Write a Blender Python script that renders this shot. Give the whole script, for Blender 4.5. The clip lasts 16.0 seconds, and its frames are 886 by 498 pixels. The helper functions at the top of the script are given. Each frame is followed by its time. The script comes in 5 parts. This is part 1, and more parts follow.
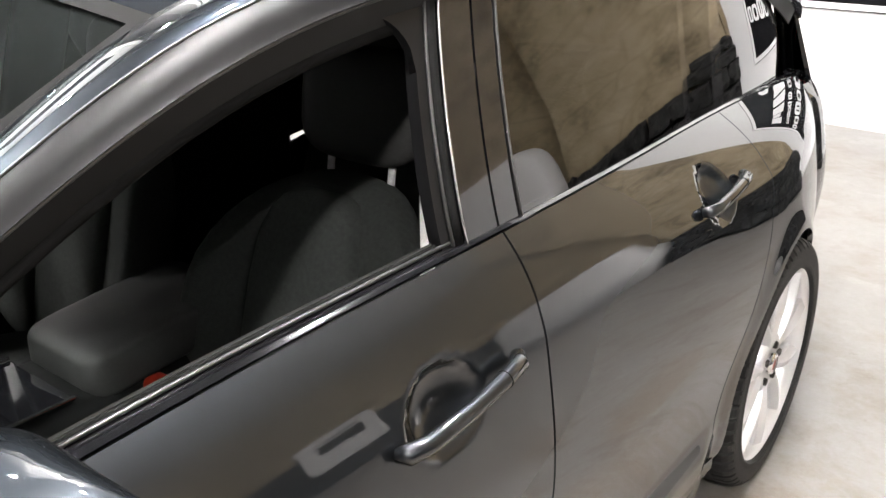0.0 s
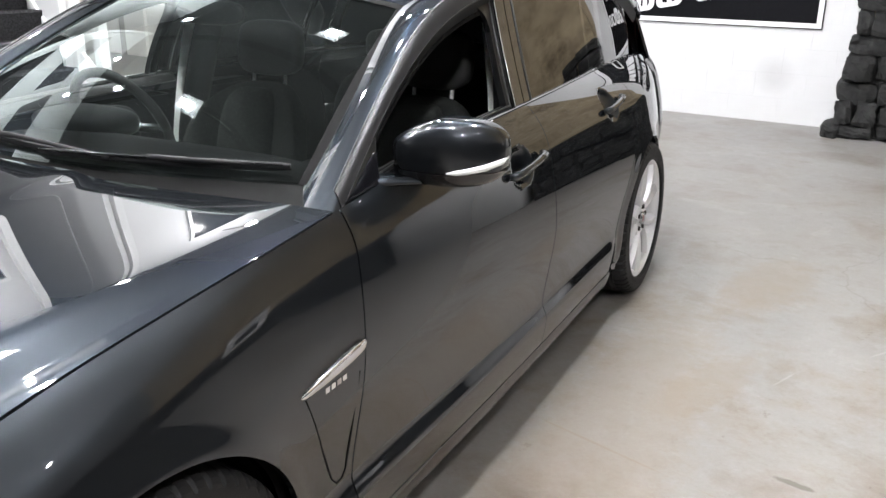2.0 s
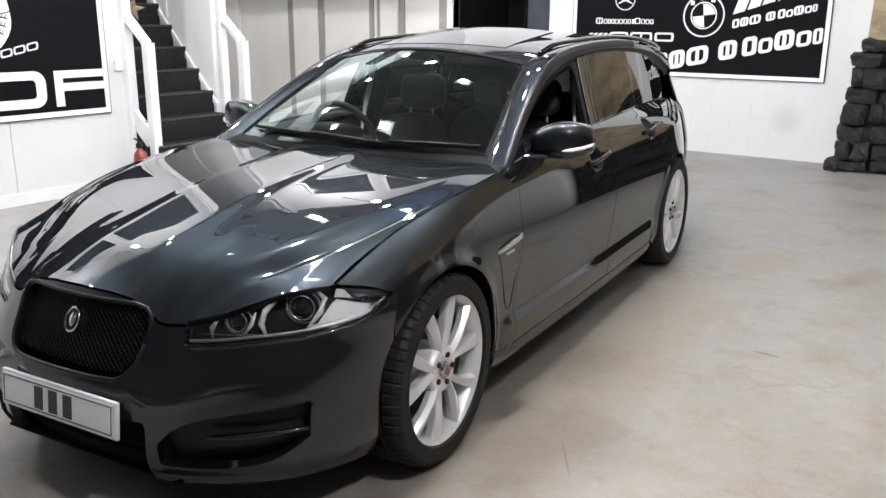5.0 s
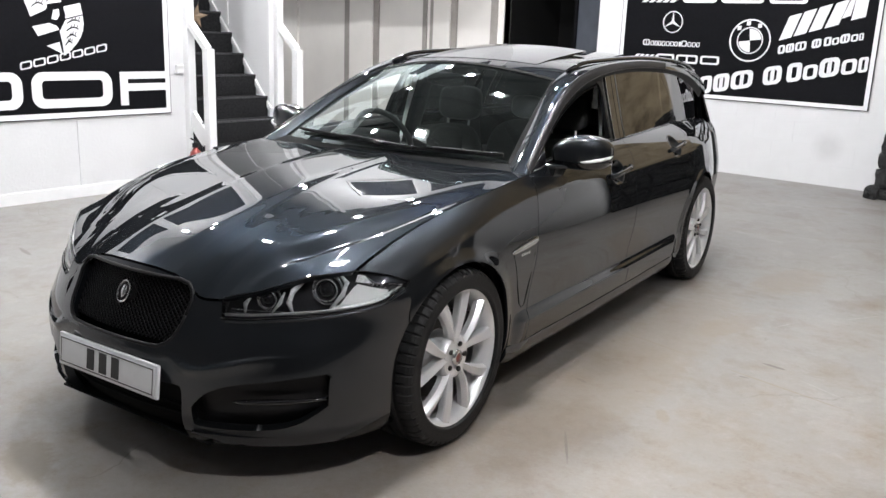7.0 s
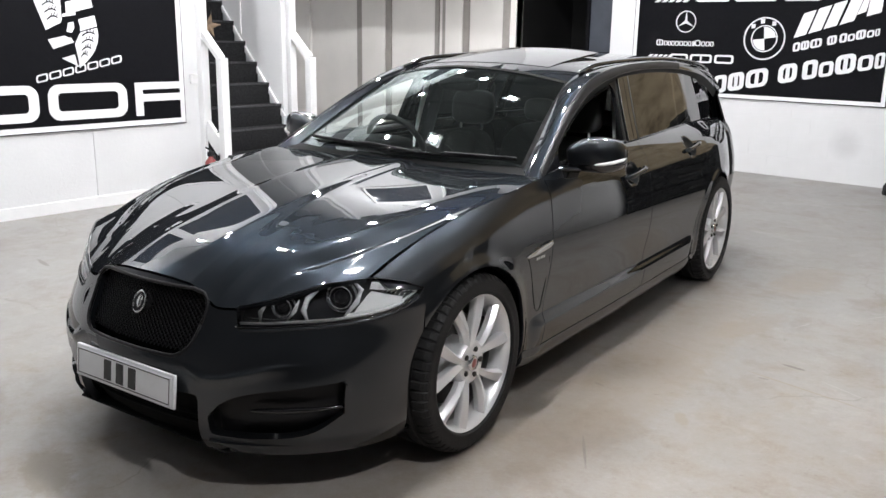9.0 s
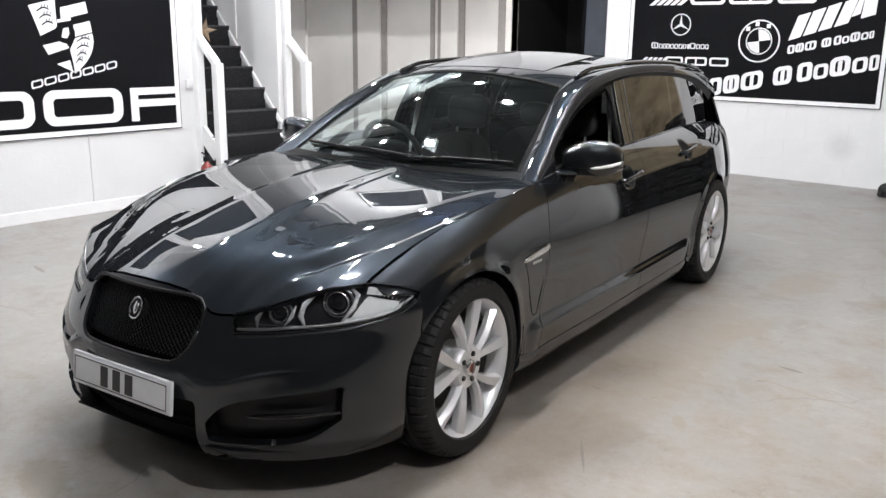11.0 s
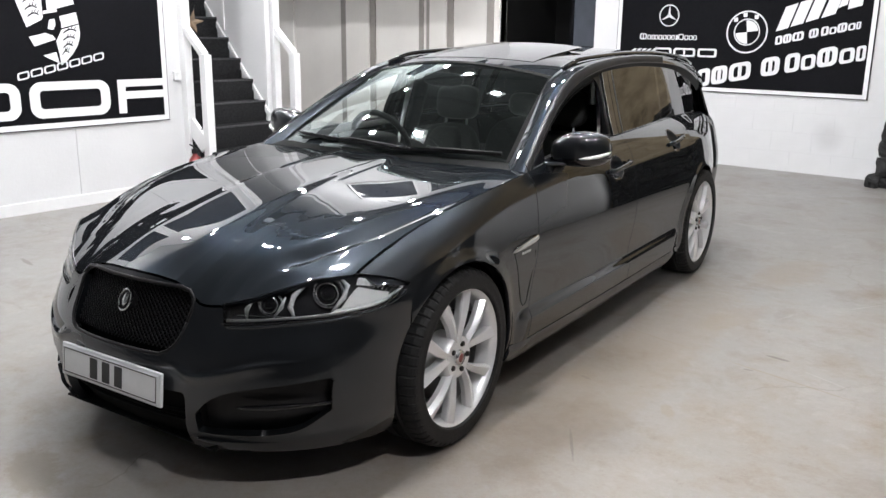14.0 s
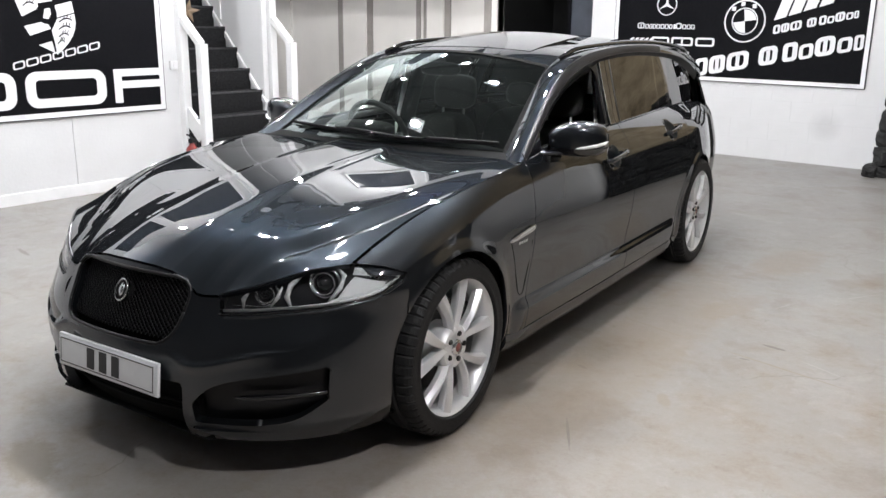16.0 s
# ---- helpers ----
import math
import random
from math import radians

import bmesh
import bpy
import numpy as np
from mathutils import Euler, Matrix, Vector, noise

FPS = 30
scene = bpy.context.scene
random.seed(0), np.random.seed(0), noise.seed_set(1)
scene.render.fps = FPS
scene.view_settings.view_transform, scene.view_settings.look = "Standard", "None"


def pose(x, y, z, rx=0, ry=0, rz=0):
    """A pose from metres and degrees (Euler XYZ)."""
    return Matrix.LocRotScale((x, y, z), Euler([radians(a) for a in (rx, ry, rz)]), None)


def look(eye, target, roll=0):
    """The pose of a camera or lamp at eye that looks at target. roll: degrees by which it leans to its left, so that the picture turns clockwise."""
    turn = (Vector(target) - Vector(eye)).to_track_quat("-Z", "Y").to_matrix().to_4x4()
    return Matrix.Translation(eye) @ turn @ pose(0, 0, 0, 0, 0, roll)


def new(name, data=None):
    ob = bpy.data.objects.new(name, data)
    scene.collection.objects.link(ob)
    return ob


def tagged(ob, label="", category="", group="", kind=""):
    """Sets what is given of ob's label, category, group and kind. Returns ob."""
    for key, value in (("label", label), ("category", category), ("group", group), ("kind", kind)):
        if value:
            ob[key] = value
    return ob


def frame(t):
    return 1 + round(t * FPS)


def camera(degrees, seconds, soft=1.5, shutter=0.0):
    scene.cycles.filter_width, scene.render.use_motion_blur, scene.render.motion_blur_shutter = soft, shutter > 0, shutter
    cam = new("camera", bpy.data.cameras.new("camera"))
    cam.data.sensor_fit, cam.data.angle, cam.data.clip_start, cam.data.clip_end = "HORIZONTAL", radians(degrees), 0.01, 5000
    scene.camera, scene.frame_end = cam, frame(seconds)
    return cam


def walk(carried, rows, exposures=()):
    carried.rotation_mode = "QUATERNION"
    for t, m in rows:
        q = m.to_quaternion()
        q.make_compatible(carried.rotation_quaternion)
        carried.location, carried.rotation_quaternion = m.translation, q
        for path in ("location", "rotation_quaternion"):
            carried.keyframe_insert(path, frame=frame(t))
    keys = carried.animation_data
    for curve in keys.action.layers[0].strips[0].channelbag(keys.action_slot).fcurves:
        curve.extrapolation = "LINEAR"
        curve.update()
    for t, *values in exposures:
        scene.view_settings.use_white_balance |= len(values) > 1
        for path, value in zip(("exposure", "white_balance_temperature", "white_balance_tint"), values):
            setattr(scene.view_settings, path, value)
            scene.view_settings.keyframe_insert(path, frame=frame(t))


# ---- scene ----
cam = camera(54.8, 16.0)
PATH = [
    (0, (1.273, 0.918, 1.416), (0.006, 2.289, 0.698), 1.3),
    (0.5, (1.43, 0.56, 1.434), (0.292, 2.066, 0.772), -0.5),
    (1, (1.598, 0.209, 1.426), (0.501, 1.739, 0.751), -1.1),
    (1.5, (1.74, -0.17, 1.456), (0.677, 1.394, 0.804), -0.1),
    (2, (1.794, -0.569, 1.445), (0.768, 1.02, 0.794), 0.6),
    (2.5, (1.964, -0.907, 1.446), (0.886, 0.652, 0.806), 1.0),
    (3, (2.039, -1.269, 1.466), (0.972, 0.302, 0.839), 0.2),
    (3.5, (2.092, -1.559, 1.489), (1.004, 0.014, 0.906), -0.5),
    (4, (2.255, -1.804, 1.501), (1.132, -0.243, 0.95), -0.2),
    (4.5, (2.349, -2.014, 1.515), (1.238, -0.439, 0.979), 0.0),
    (7, (2.674, -2.294, 1.526), (1.462, -0.783, 1.031), 2.2),
    (7.5, (2.678, -2.279, 1.522), (1.433, -0.793, 1.032), 1.5),
    (8, (2.679, -2.285, 1.525), (1.447, -0.786, 1.039), 1.5),
    (8.5, (2.678, -2.284, 1.521), (1.458, -0.774, 1.041), 1.4),
    (9, (2.675, -2.281, 1.529), (1.431, -0.792, 1.042), 1.0),
    (11.5, (2.672, -2.28, 1.533), (1.433, -0.784, 1.055), 0.7),
    (12, (2.674, -2.28, 1.529), (1.429, -0.789, 1.051), 0.6),
    (12.5, (2.679, -2.284, 1.53), (1.442, -0.791, 1.04), 0.7),
    (13, (2.68, -2.285, 1.529), (1.448, -0.789, 1.037), 0.7),
    (13.5, (2.679, -2.286, 1.531), (1.454, -0.783, 1.04), 0.9),
    (14, (2.679, -2.285, 1.53), (1.462, -0.778, 1.033), 0.7),
    (14.5, (2.677, -2.282, 1.532), (1.465, -0.77, 1.039), 0.9),
    (15, (2.681, -2.28, 1.532), (1.469, -0.767, 1.04), 0.8),
    (15.5, (2.677, -2.282, 1.53), (1.463, -0.77, 1.039), 0.7),
    (16, (2.682, -2.283, 1.53), (1.473, -0.777, 1.01), 0.7),
]
walk(cam, [(t, look(eye, target, roll)) for t, eye, target, roll in PATH], [(0.0, 1.1, 7000.0, 11.0), (0.5, 0.37, 6800.0, 10.0), (1.0, 0.37, 6750.0, 10.0), (2.0, 0.38, 6600.0, 10.0), (3.5, 0.08, 6600.0, 10.0), (16.0, -0.04, 6600.0, 10.0)])

# ---- light ----
world = bpy.data.worlds.new("world")
scene.world = world
world.use_nodes = True
world.node_tree.nodes["Background"].inputs[0].default_value = (0.6, 0.65, 0.7, 1)
world.node_tree.nodes["Background"].inputs[1].default_value = 0.008
LAMP_POWER = 1400.0

# ---- materials ----


def nodes(name):
    m = bpy.data.materials.new(name)
    m.use_nodes = True
    t = m.node_tree
    return m, t, t.nodes["Principled BSDF"]


def noise_node(t, scale, detail=4.0, rough=0.55, coords="Object"):
    c = t.nodes.new("ShaderNodeTexCoord")
    n = t.nodes.new("ShaderNodeTexNoise")
    n.inputs["Scale"].default_value = scale
    n.inputs["Detail"].default_value = detail
    n.inputs["Roughness"].default_value = rough
    t.links.new(c.outputs[coords], n.inputs["Vector"])
    return n.outputs[0]


def ramp(t, src, stops):
    r = t.nodes.new("ShaderNodeValToRGB")
    while len(r.color_ramp.elements) < len(stops):
        r.color_ramp.elements.new(0.5)
    for e, (p, c) in zip(r.color_ramp.elements, stops):
        e.position, e.color = p, (*c, 1)
    t.links.new(src, r.inputs[0])
    return r.outputs[0]


def bump(t, bsdf, src, strength, distance):
    b = t.nodes.new("ShaderNodeBump")
    b.inputs["Strength"].default_value = strength
    b.inputs["Distance"].default_value = distance
    t.links.new(src, b.inputs["Height"])
    t.links.new(b.outputs[0], bsdf.inputs["Normal"])


def mix_color(t, fac, a, b, mode="MIX"):
    m = t.nodes.new("ShaderNodeMix")
    m.data_type, m.blend_type = "RGBA", mode
    for sock, v in ((m.inputs[0], fac), (m.inputs[6], a), (m.inputs[7], b)):
        if isinstance(v, bpy.types.NodeSocket):
            t.links.new(v, sock)
        else:
            sock.default_value = v if isinstance(v, float) else (*v, 1)
    return m.outputs[2]


def plain(name, color, rough=0.5, metal=0.0, vary=0.08, scale=30.0, relief=0.0, coat=0.0, spec=0.5):
    """Colour with a fine mottling, a little relief and, where asked, a clear coat."""
    m, t, b = nodes(name)
    n = noise_node(t, scale)
    lo = tuple(c * (1 - vary) for c in color)
    hi = tuple(min(1, c * (1 + vary)) for c in color)
    t.links.new(ramp(t, n, [(0.3, lo), (0.7, hi)]), b.inputs["Base Color"])
    b.inputs["Roughness"].default_value = rough
    b.inputs["Metallic"].default_value = metal
    b.inputs["Specular IOR Level"].default_value = spec
    b.inputs["Coat Weight"].default_value = coat
    b.inputs["Coat Roughness"].default_value = 0.02
    if relief:
        bump(t, b, noise_node(t, scale * 3), 0.5, relief)
    return m


def car_paint():
    m, t, b = nodes("metallic_paint")
    t.links.new(ramp(t, noise_node(t, 2.5, 3.0), [(0.3, (0.0265, 0.0298, 0.034)), (0.7, (0.0315, 0.0354, 0.040))]), b.inputs["Base Color"])
    b.inputs["Metallic"].default_value = 0.92
    b.inputs["Specular Tint"].default_value = (0.10, 0.12, 0.15, 1)
    b.inputs["Specular IOR Level"].default_value = 0.2
    r = t.nodes.new("ShaderNodeMapRange")
    r.inputs[3].default_value, r.inputs[4].default_value = 0.33, 0.39
    t.links.new(noise_node(t, 3.0), r.inputs[0])
    t.links.new(r.outputs[0], b.inputs["Roughness"])
    # the lacquer gains gloss towards grazing view
    lw = t.nodes.new("ShaderNodeLayerWeight")
    lw.inputs["Blend"].default_value = 0.5
    g = t.nodes.new("ShaderNodeMapRange")
    g.inputs[1].default_value, g.inputs[2].default_value = 0.12, 0.50
    g.inputs[3].default_value, g.inputs[4].default_value = 0.42, 1.0
    t.links.new(lw.outputs["Facing"], g.inputs[0])
    t.links.new(g.outputs[0], b.inputs["Coat Weight"])
    b.inputs["Coat Roughness"].default_value = 0.012
    b.inputs["Coat IOR"].default_value = 1.85
    return m


def pane_glass(name, tint, ior=1.5, sheen=(1.0, 1.0, 1.0), veil=0.0):
    m, t, b = nodes(name)
    t.nodes.remove(b)
    out = t.nodes["Material Output"]
    tr = t.nodes.new("ShaderNodeBsdfTransparent")
    tr.inputs[0].default_value = (*tint, 1)
    gl = t.nodes.new("ShaderNodeBsdfGlossy")
    gl.inputs["Color"].default_value = (*sheen, 1)
    gl.inputs["Roughness"].default_value = 0.004
    fr = t.nodes.new("ShaderNodeFresnel")
    fr.inputs[0].default_value = ior
    mx = t.nodes.new("ShaderNodeMixShader")
    t.links.new(fr.outputs[0], mx.inputs[0])
    t.links.new(tr.outputs[0], mx.inputs[1])
    t.links.new(gl.outputs[0], mx.inputs[2])
    last = mx
    if veil:
        # a thin grey-green diffuse film over the pane, uneven by noise
        film = t.nodes.new("ShaderNodeBsdfDiffuse")
        film.inputs[0].default_value = (0.62, 0.70, 0.68, 1)
        r = t.nodes.new("ShaderNodeMapRange")
        r.inputs[1].default_value, r.inputs[2].default_value = 0.3, 0.75
        r.inputs[3].default_value, r.inputs[4].default_value = veil * 0.5, veil * 1.5
        t.links.new(noise_node(t, 4.0, 5.0), r.inputs[0])
        last = t.nodes.new("ShaderNodeMixShader")
        t.links.new(r.outputs[0], last.inputs[0])
        t.links.new(mx.outputs[0], last.inputs[1])
        t.links.new(film.outputs[0], last.inputs[2])
    t.links.new(last.outputs[0], out.inputs[0])
    return m


def glow(name, color, strength):
    m, t, b = nodes(name)
    b.inputs["Base Color"].default_value = (0.8, 0.8, 0.8, 1)
    b.inputs["Emission Color"].default_value = (*color, 1)
    b.inputs["Emission Strength"].default_value = strength
    return m


def spot(t, warp, centre, size, soft=0.5, turn=0.0):
    """1 inside a blot round a place (stretched by size and turned), 0 outside, with a ragged rim."""
    c = t.nodes.new("ShaderNodeTexCoord")
    sub = t.nodes.new("ShaderNodeVectorMath")
    sub.operation = "SUBTRACT"
    sub.inputs[1].default_value = (*centre, 0)
    t.links.new(c.outputs["Object"], sub.inputs[0])
    rot = t.nodes.new("ShaderNodeVectorRotate")
    rot.rotation_type = "Z_AXIS"
    rot.inputs["Angle"].default_value = -turn
    t.links.new(sub.outputs[0], rot.inputs["Vector"])
    sub = rot
    div = t.nodes.new("ShaderNodeVectorMath")
    div.operation = "DIVIDE"
    div.inputs[1].default_value = (*size, 1e3)
    t.links.new(sub.outputs[0], div.inputs[0])
    ln = t.nodes.new("ShaderNodeVectorMath")
    ln.operation = "LENGTH"
    t.links.new(div.outputs[0], ln.inputs[0])
    add = t.nodes.new("ShaderNodeMath")
    add.operation = "MULTIPLY_ADD"
    add.inputs[1].default_value = 1.6
    t.links.new(warp, add.inputs[0])
    t.links.new(ln.outputs["Value"], add.inputs[2])
    r = t.nodes.new("ShaderNodeMapRange")
    r.inputs[1].default_value, r.inputs[2].default_value = 1.8, 1.8 - soft
    r.inputs[3].default_value, r.inputs[4].default_value = 0.0, 1.0
    t.links.new(add.outputs[0], r.inputs[0])
    return r.outputs[0]


def concrete():
    m, t, b = nodes("concrete_floor")
    big = noise_node(t, 0.45, 5.0, 0.6)
    mid = noise_node(t, 2.6, 8.0, 0.72)
    small = noise_node(t, 13.0, 12.0, 0.82)
    fine = noise_node(t, 70.0, 4.0, 0.7)
    base = ramp(t, big, [(0.36, (0.232, 0.222, 0.211)), (0.5, (0.248, 0.241, 0.234)), (0.64, (0.262, 0.258, 0.253))])
    beige = ramp(t, big, [(0.36, (0.240, 0.208, 0.180)), (0.5, (0.256, 0.227, 0.203)), (0.64, (0.266, 0.241, 0.220))])
    base = mix_color(t, spot(t, mid, (1.3, -0.2), (3.0, 3.6), 0.9), base, beige)
    worn = ramp(t, mid, [(0.30, (0.66, 0.58, 0.48)), (0.41, (0.91, 0.88, 0.84)), (0.50, (1.0, 1.0, 1.0)), (0.62, (1.0, 1.0, 1.0)), (0.72, (1.14, 1.14, 1.15))])
    col = mix_color(t, 0.8, base, worn, "MULTIPLY")
    # long trowel smears and crisp-edged worn patches
    c = t.nodes.new("ShaderNodeTexCoord")
    mp = t.nodes.new("ShaderNodeMapping")
    mp.inputs["Rotation"].default_value = (0, 0, 0.5)
    mp.inputs["Scale"].default_value = (1.0, 1.0, 1.0)
    t.links.new(c.outputs["Object"], mp.inputs[0])
    sm = t.nodes.new("ShaderNodeTexNoise")
    sm.inputs["Scale"].default_value, sm.inputs["Detail"].default_value, sm.inputs["Roughness"].default_value, sm.inputs["Distortion"].default_value = 1.5, 11.0, 0.7, 0.25
    t.links.new(mp.outputs[0], sm.inputs["Vector"])
    smear = ramp(t, sm.outputs[0], [(0.33, (0.80, 0.75, 0.70)), (0.43, (0.93, 0.91, 0.89)), (0.47, (1.0, 1.0, 1.0)), (0.56, (1.0, 1.0, 1.0)), (0.60, (1.09, 1.09, 1.10))])
    col = mix_color(t, 1.0, col, smear, "MULTIPLY")
    mottle = ramp(t, small, [(0.30, (0.62, 0.57, 0.52)), (0.42, (0.93, 0.92, 0.90)), (0.55, (1.0, 1.0, 1.0)), (0.68, (1.14, 1.14, 1.14))])
    col = mix_color(t, 0.75, col, mottle, "MULTIPLY")
    chips = ramp(t, noise_node(t, 5.5, 13.0, 0.78), [(0.345, (0.74, 0.70, 0.66)), (0.375, (1.0, 1.0, 1.0)), (0.64, (1.0, 1.0, 1.0)), (0.67, (1.12, 1.12, 1.12))])
    col = mix_color(t, 1.0, col, chips, "MULTIPLY")
    grit = ramp(t, fine, [(0.3, (0.93, 0.92, 0.91)), (0.7, (1.0, 1.0, 1.0))])
    col = mix_color(t, 1.0, col, grit, "MULTIPLY")
    # hair cracks
    c = t.nodes.new("ShaderNodeTexCoord")
    dist = t.nodes.new("ShaderNodeTexNoise")
    dist.inputs["Scale"].default_value = 1.4
    dist.inputs["Detail"].default_value = 6.0
    t.links.new(c.outputs["Object"], dist.inputs["Vector"])
    shift = t.nodes.new("ShaderNodeVectorMath")
    shift.operation = "MULTIPLY_ADD"
    shift.inputs[1].default_value = (0.9, 0.9, 0)
    t.links.new(dist.outputs["Color"], shift.inputs[0])
    t.links.new(c.outputs["Object"], shift.inputs[2])
    vor = t.nodes.new("ShaderNodeTexVoronoi")
    vor.feature = "DISTANCE_TO_EDGE"
    vor.inputs["Scale"].default_value = 0.42
    t.links.new(shift.outputs[0], vor.inputs["Vector"])
    crack = ramp(t, vor.outputs["Distance"], [(0.0, (1, 1, 1)), (0.0035, (0, 0, 0))])
    gate = ramp(t, noise_node(t, 1.1, 3.0), [(0.47, (0, 0, 0)), (0.60, (0.55, 0.55, 0.55))])
    line = mix_color(t, 1.0, crack, gate, "MULTIPLY")
    col = mix_color(t, line, col, (0.12, 0.10, 0.08))
    # oil blots, scuffs and bare patches, and a brown band deepening the car's side shadow
    ragged = noise_node(t, 16.0, 8.0, 0.8)
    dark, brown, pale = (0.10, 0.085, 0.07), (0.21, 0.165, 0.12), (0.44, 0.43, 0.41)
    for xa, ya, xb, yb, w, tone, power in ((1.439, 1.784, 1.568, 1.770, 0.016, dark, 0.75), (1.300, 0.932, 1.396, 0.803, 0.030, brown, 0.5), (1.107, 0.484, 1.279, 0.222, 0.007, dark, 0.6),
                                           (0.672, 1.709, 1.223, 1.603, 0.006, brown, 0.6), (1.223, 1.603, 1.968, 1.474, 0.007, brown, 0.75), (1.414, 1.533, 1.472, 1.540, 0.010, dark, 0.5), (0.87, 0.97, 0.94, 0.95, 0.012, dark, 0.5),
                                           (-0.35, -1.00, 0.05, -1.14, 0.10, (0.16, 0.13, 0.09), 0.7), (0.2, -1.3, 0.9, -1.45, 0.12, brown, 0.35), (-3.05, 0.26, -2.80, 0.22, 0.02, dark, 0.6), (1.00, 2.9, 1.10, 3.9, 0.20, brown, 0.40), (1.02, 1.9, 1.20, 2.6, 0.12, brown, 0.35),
                                           # first entry: brown tint painted along the strip that the car shades
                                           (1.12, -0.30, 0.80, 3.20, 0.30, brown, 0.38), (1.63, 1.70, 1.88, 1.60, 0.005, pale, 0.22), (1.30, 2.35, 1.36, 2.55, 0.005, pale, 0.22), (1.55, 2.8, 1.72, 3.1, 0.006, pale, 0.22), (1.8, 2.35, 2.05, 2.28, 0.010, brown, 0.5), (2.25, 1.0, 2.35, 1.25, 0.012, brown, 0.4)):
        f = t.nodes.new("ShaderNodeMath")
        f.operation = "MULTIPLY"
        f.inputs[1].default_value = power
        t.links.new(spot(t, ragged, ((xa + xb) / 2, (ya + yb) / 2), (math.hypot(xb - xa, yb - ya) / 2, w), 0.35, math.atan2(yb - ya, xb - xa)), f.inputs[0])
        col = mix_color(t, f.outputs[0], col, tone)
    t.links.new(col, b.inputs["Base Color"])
    r = t.nodes.new("ShaderNodeMapRange")
    r.inputs[3].default_value, r.inputs[4].default_value = 0.36, 0.66
    t.links.new(mid, r.inputs[0])
    t.links.new(r.outputs[0], b.inputs["Roughness"])
    bump(t, b, fine, 0.2, 0.003)
    return m


def wall_paint(name, color, stain=0.12, smudge=None):
    m, t, b = nodes(name)
    big = noise_node(t, 1.3, 6.0)
    fine = noise_node(t, 45.0, 5.0)
    dirty = tuple(c * (1 - stain) for c in color)
    col = ramp(t, big, [(0.33, dirty), (0.6, color)])
    if smudge:
        g = t.nodes.new("ShaderNodeNewGeometry")
        d = t.nodes.new("ShaderNodeVectorMath")
        d.operation = "DISTANCE"
        d.inputs[1].default_value = smudge
        t.links.new(g.outputs["Position"], d.inputs[0])
        f = ramp(t, d.outputs["Value"], [(0.06, (0.30, 0.30, 0.30)), (0.20, (0, 0, 0))])
        col = mix_color(t, f, col, (0.30, 0.30, 0.31))
    t.links.new(col, b.inputs["Base Color"])
    b.inputs["Roughness"].default_value = 0.55
    bump(t, b, fine, 0.35, 0.004)
    return m


def rock(name, lo, mid, hi, scale=5.0, rough=0.8, depth=0.03, joints=0.0):
    m, t, b = nodes(name)
    n = noise_node(t, scale, 10.0, 0.65)
    col = ramp(t, n, [(0.3, lo), (0.5, mid), (0.72, hi)])
    if joints:
        v = t.nodes.new("ShaderNodeTexVoronoi")
        v.feature = "DISTANCE_TO_EDGE"
        v.inputs["Scale"].default_value = joints
        c = t.nodes.new("ShaderNodeTexCoord")
        mp = t.nodes.new("ShaderNodeMapping")
        mp.inputs["Scale"].default_value = (0.6, 0.6, 1.5)
        t.links.new(c.outputs["Object"], mp.inputs[0])
        t.links.new(mp.outputs[0], v.inputs["Vector"])
        col = mix_color(t, ramp(t, v.outputs["Distance"], [(0.0, (0.22, 0.22, 0.22)), (0.05, (0, 0, 0))]), col, lo)
    t.links.new(col, b.inputs["Base Color"])
    b.inputs["Roughness"].default_value = rough
    bump(t, b, noise_node(t, scale * 4, 8.0, 0.7), 0.8, depth)
    return m


PAINT = car_paint()
GLOSS = plain("gloss_black_trim", (0.005, 0.005, 0.006), 0.08, coat=0.6)
FRAME_BLACK = plain("black_window_frame", (0.006, 0.006, 0.0065), 0.38, spec=0.18)
MATT = plain("matt_black_plastic", (0.012, 0.012, 0.013), 0.6, relief=0.001, scale=80, spec=0.25)
SHELL = plain("near_black", (0.006, 0.006, 0.006), 0.85, spec=0.1)
CHROME = plain("chrome", (0.78, 0.79, 0.80), 0.08, 1.0, vary=0.02)
ALLOY = plain("silver_alloy", (0.80, 0.80, 0.81), 0.33, 0.45, vary=0.03, scale=300, coat=0.4)
RUBBER = plain("tyre_rubber", (0.0095, 0.0095, 0.010), 0.6, relief=0.002, scale=60, spec=0.3)
STEEL = plain("brake_steel", (0.05, 0.048, 0.046), 0.45, 0.8)
CLOTH = plain("charcoal_seat_cloth", (0.045, 0.049, 0.046), 0.85, relief=0.002, scale=120, vary=0.15, spec=0.15)
LEATHER = plain("dark_grey_leather", (0.040, 0.040, 0.039), 0.5, relief=0.001, scale=150, spec=0.25)
STRAP = plain("grey_webbing", (0.80, 0.80, 0.78), 0.7, scale=200, vary=0.1)
RED = plain("red_plastic", (0.65, 0.045, 0.02), 0.4)
CLEAR = pane_glass("clear_glass", (0.90, 0.97, 0.955), 2.35, (0.88, 1.0, 0.98), 0.006)
TINT = pane_glass("privacy_glass", (0.030, 0.030, 0.028), 1.75)
LENS = pane_glass("lamp_lens", (0.98, 0.985, 0.99), 1.5)
WHITE_LENS = plain("frosted_lens", (0.88, 0.88, 0.87), 0.18, coat=0.8)
PLATE = plain("white_plate", (0.78, 0.79, 0.80), 0.3, coat=0.4, vary=0.03)
INK = plain("black_ink", (0.012, 0.012, 0.013), 0.35)
FLOOR = concrete()
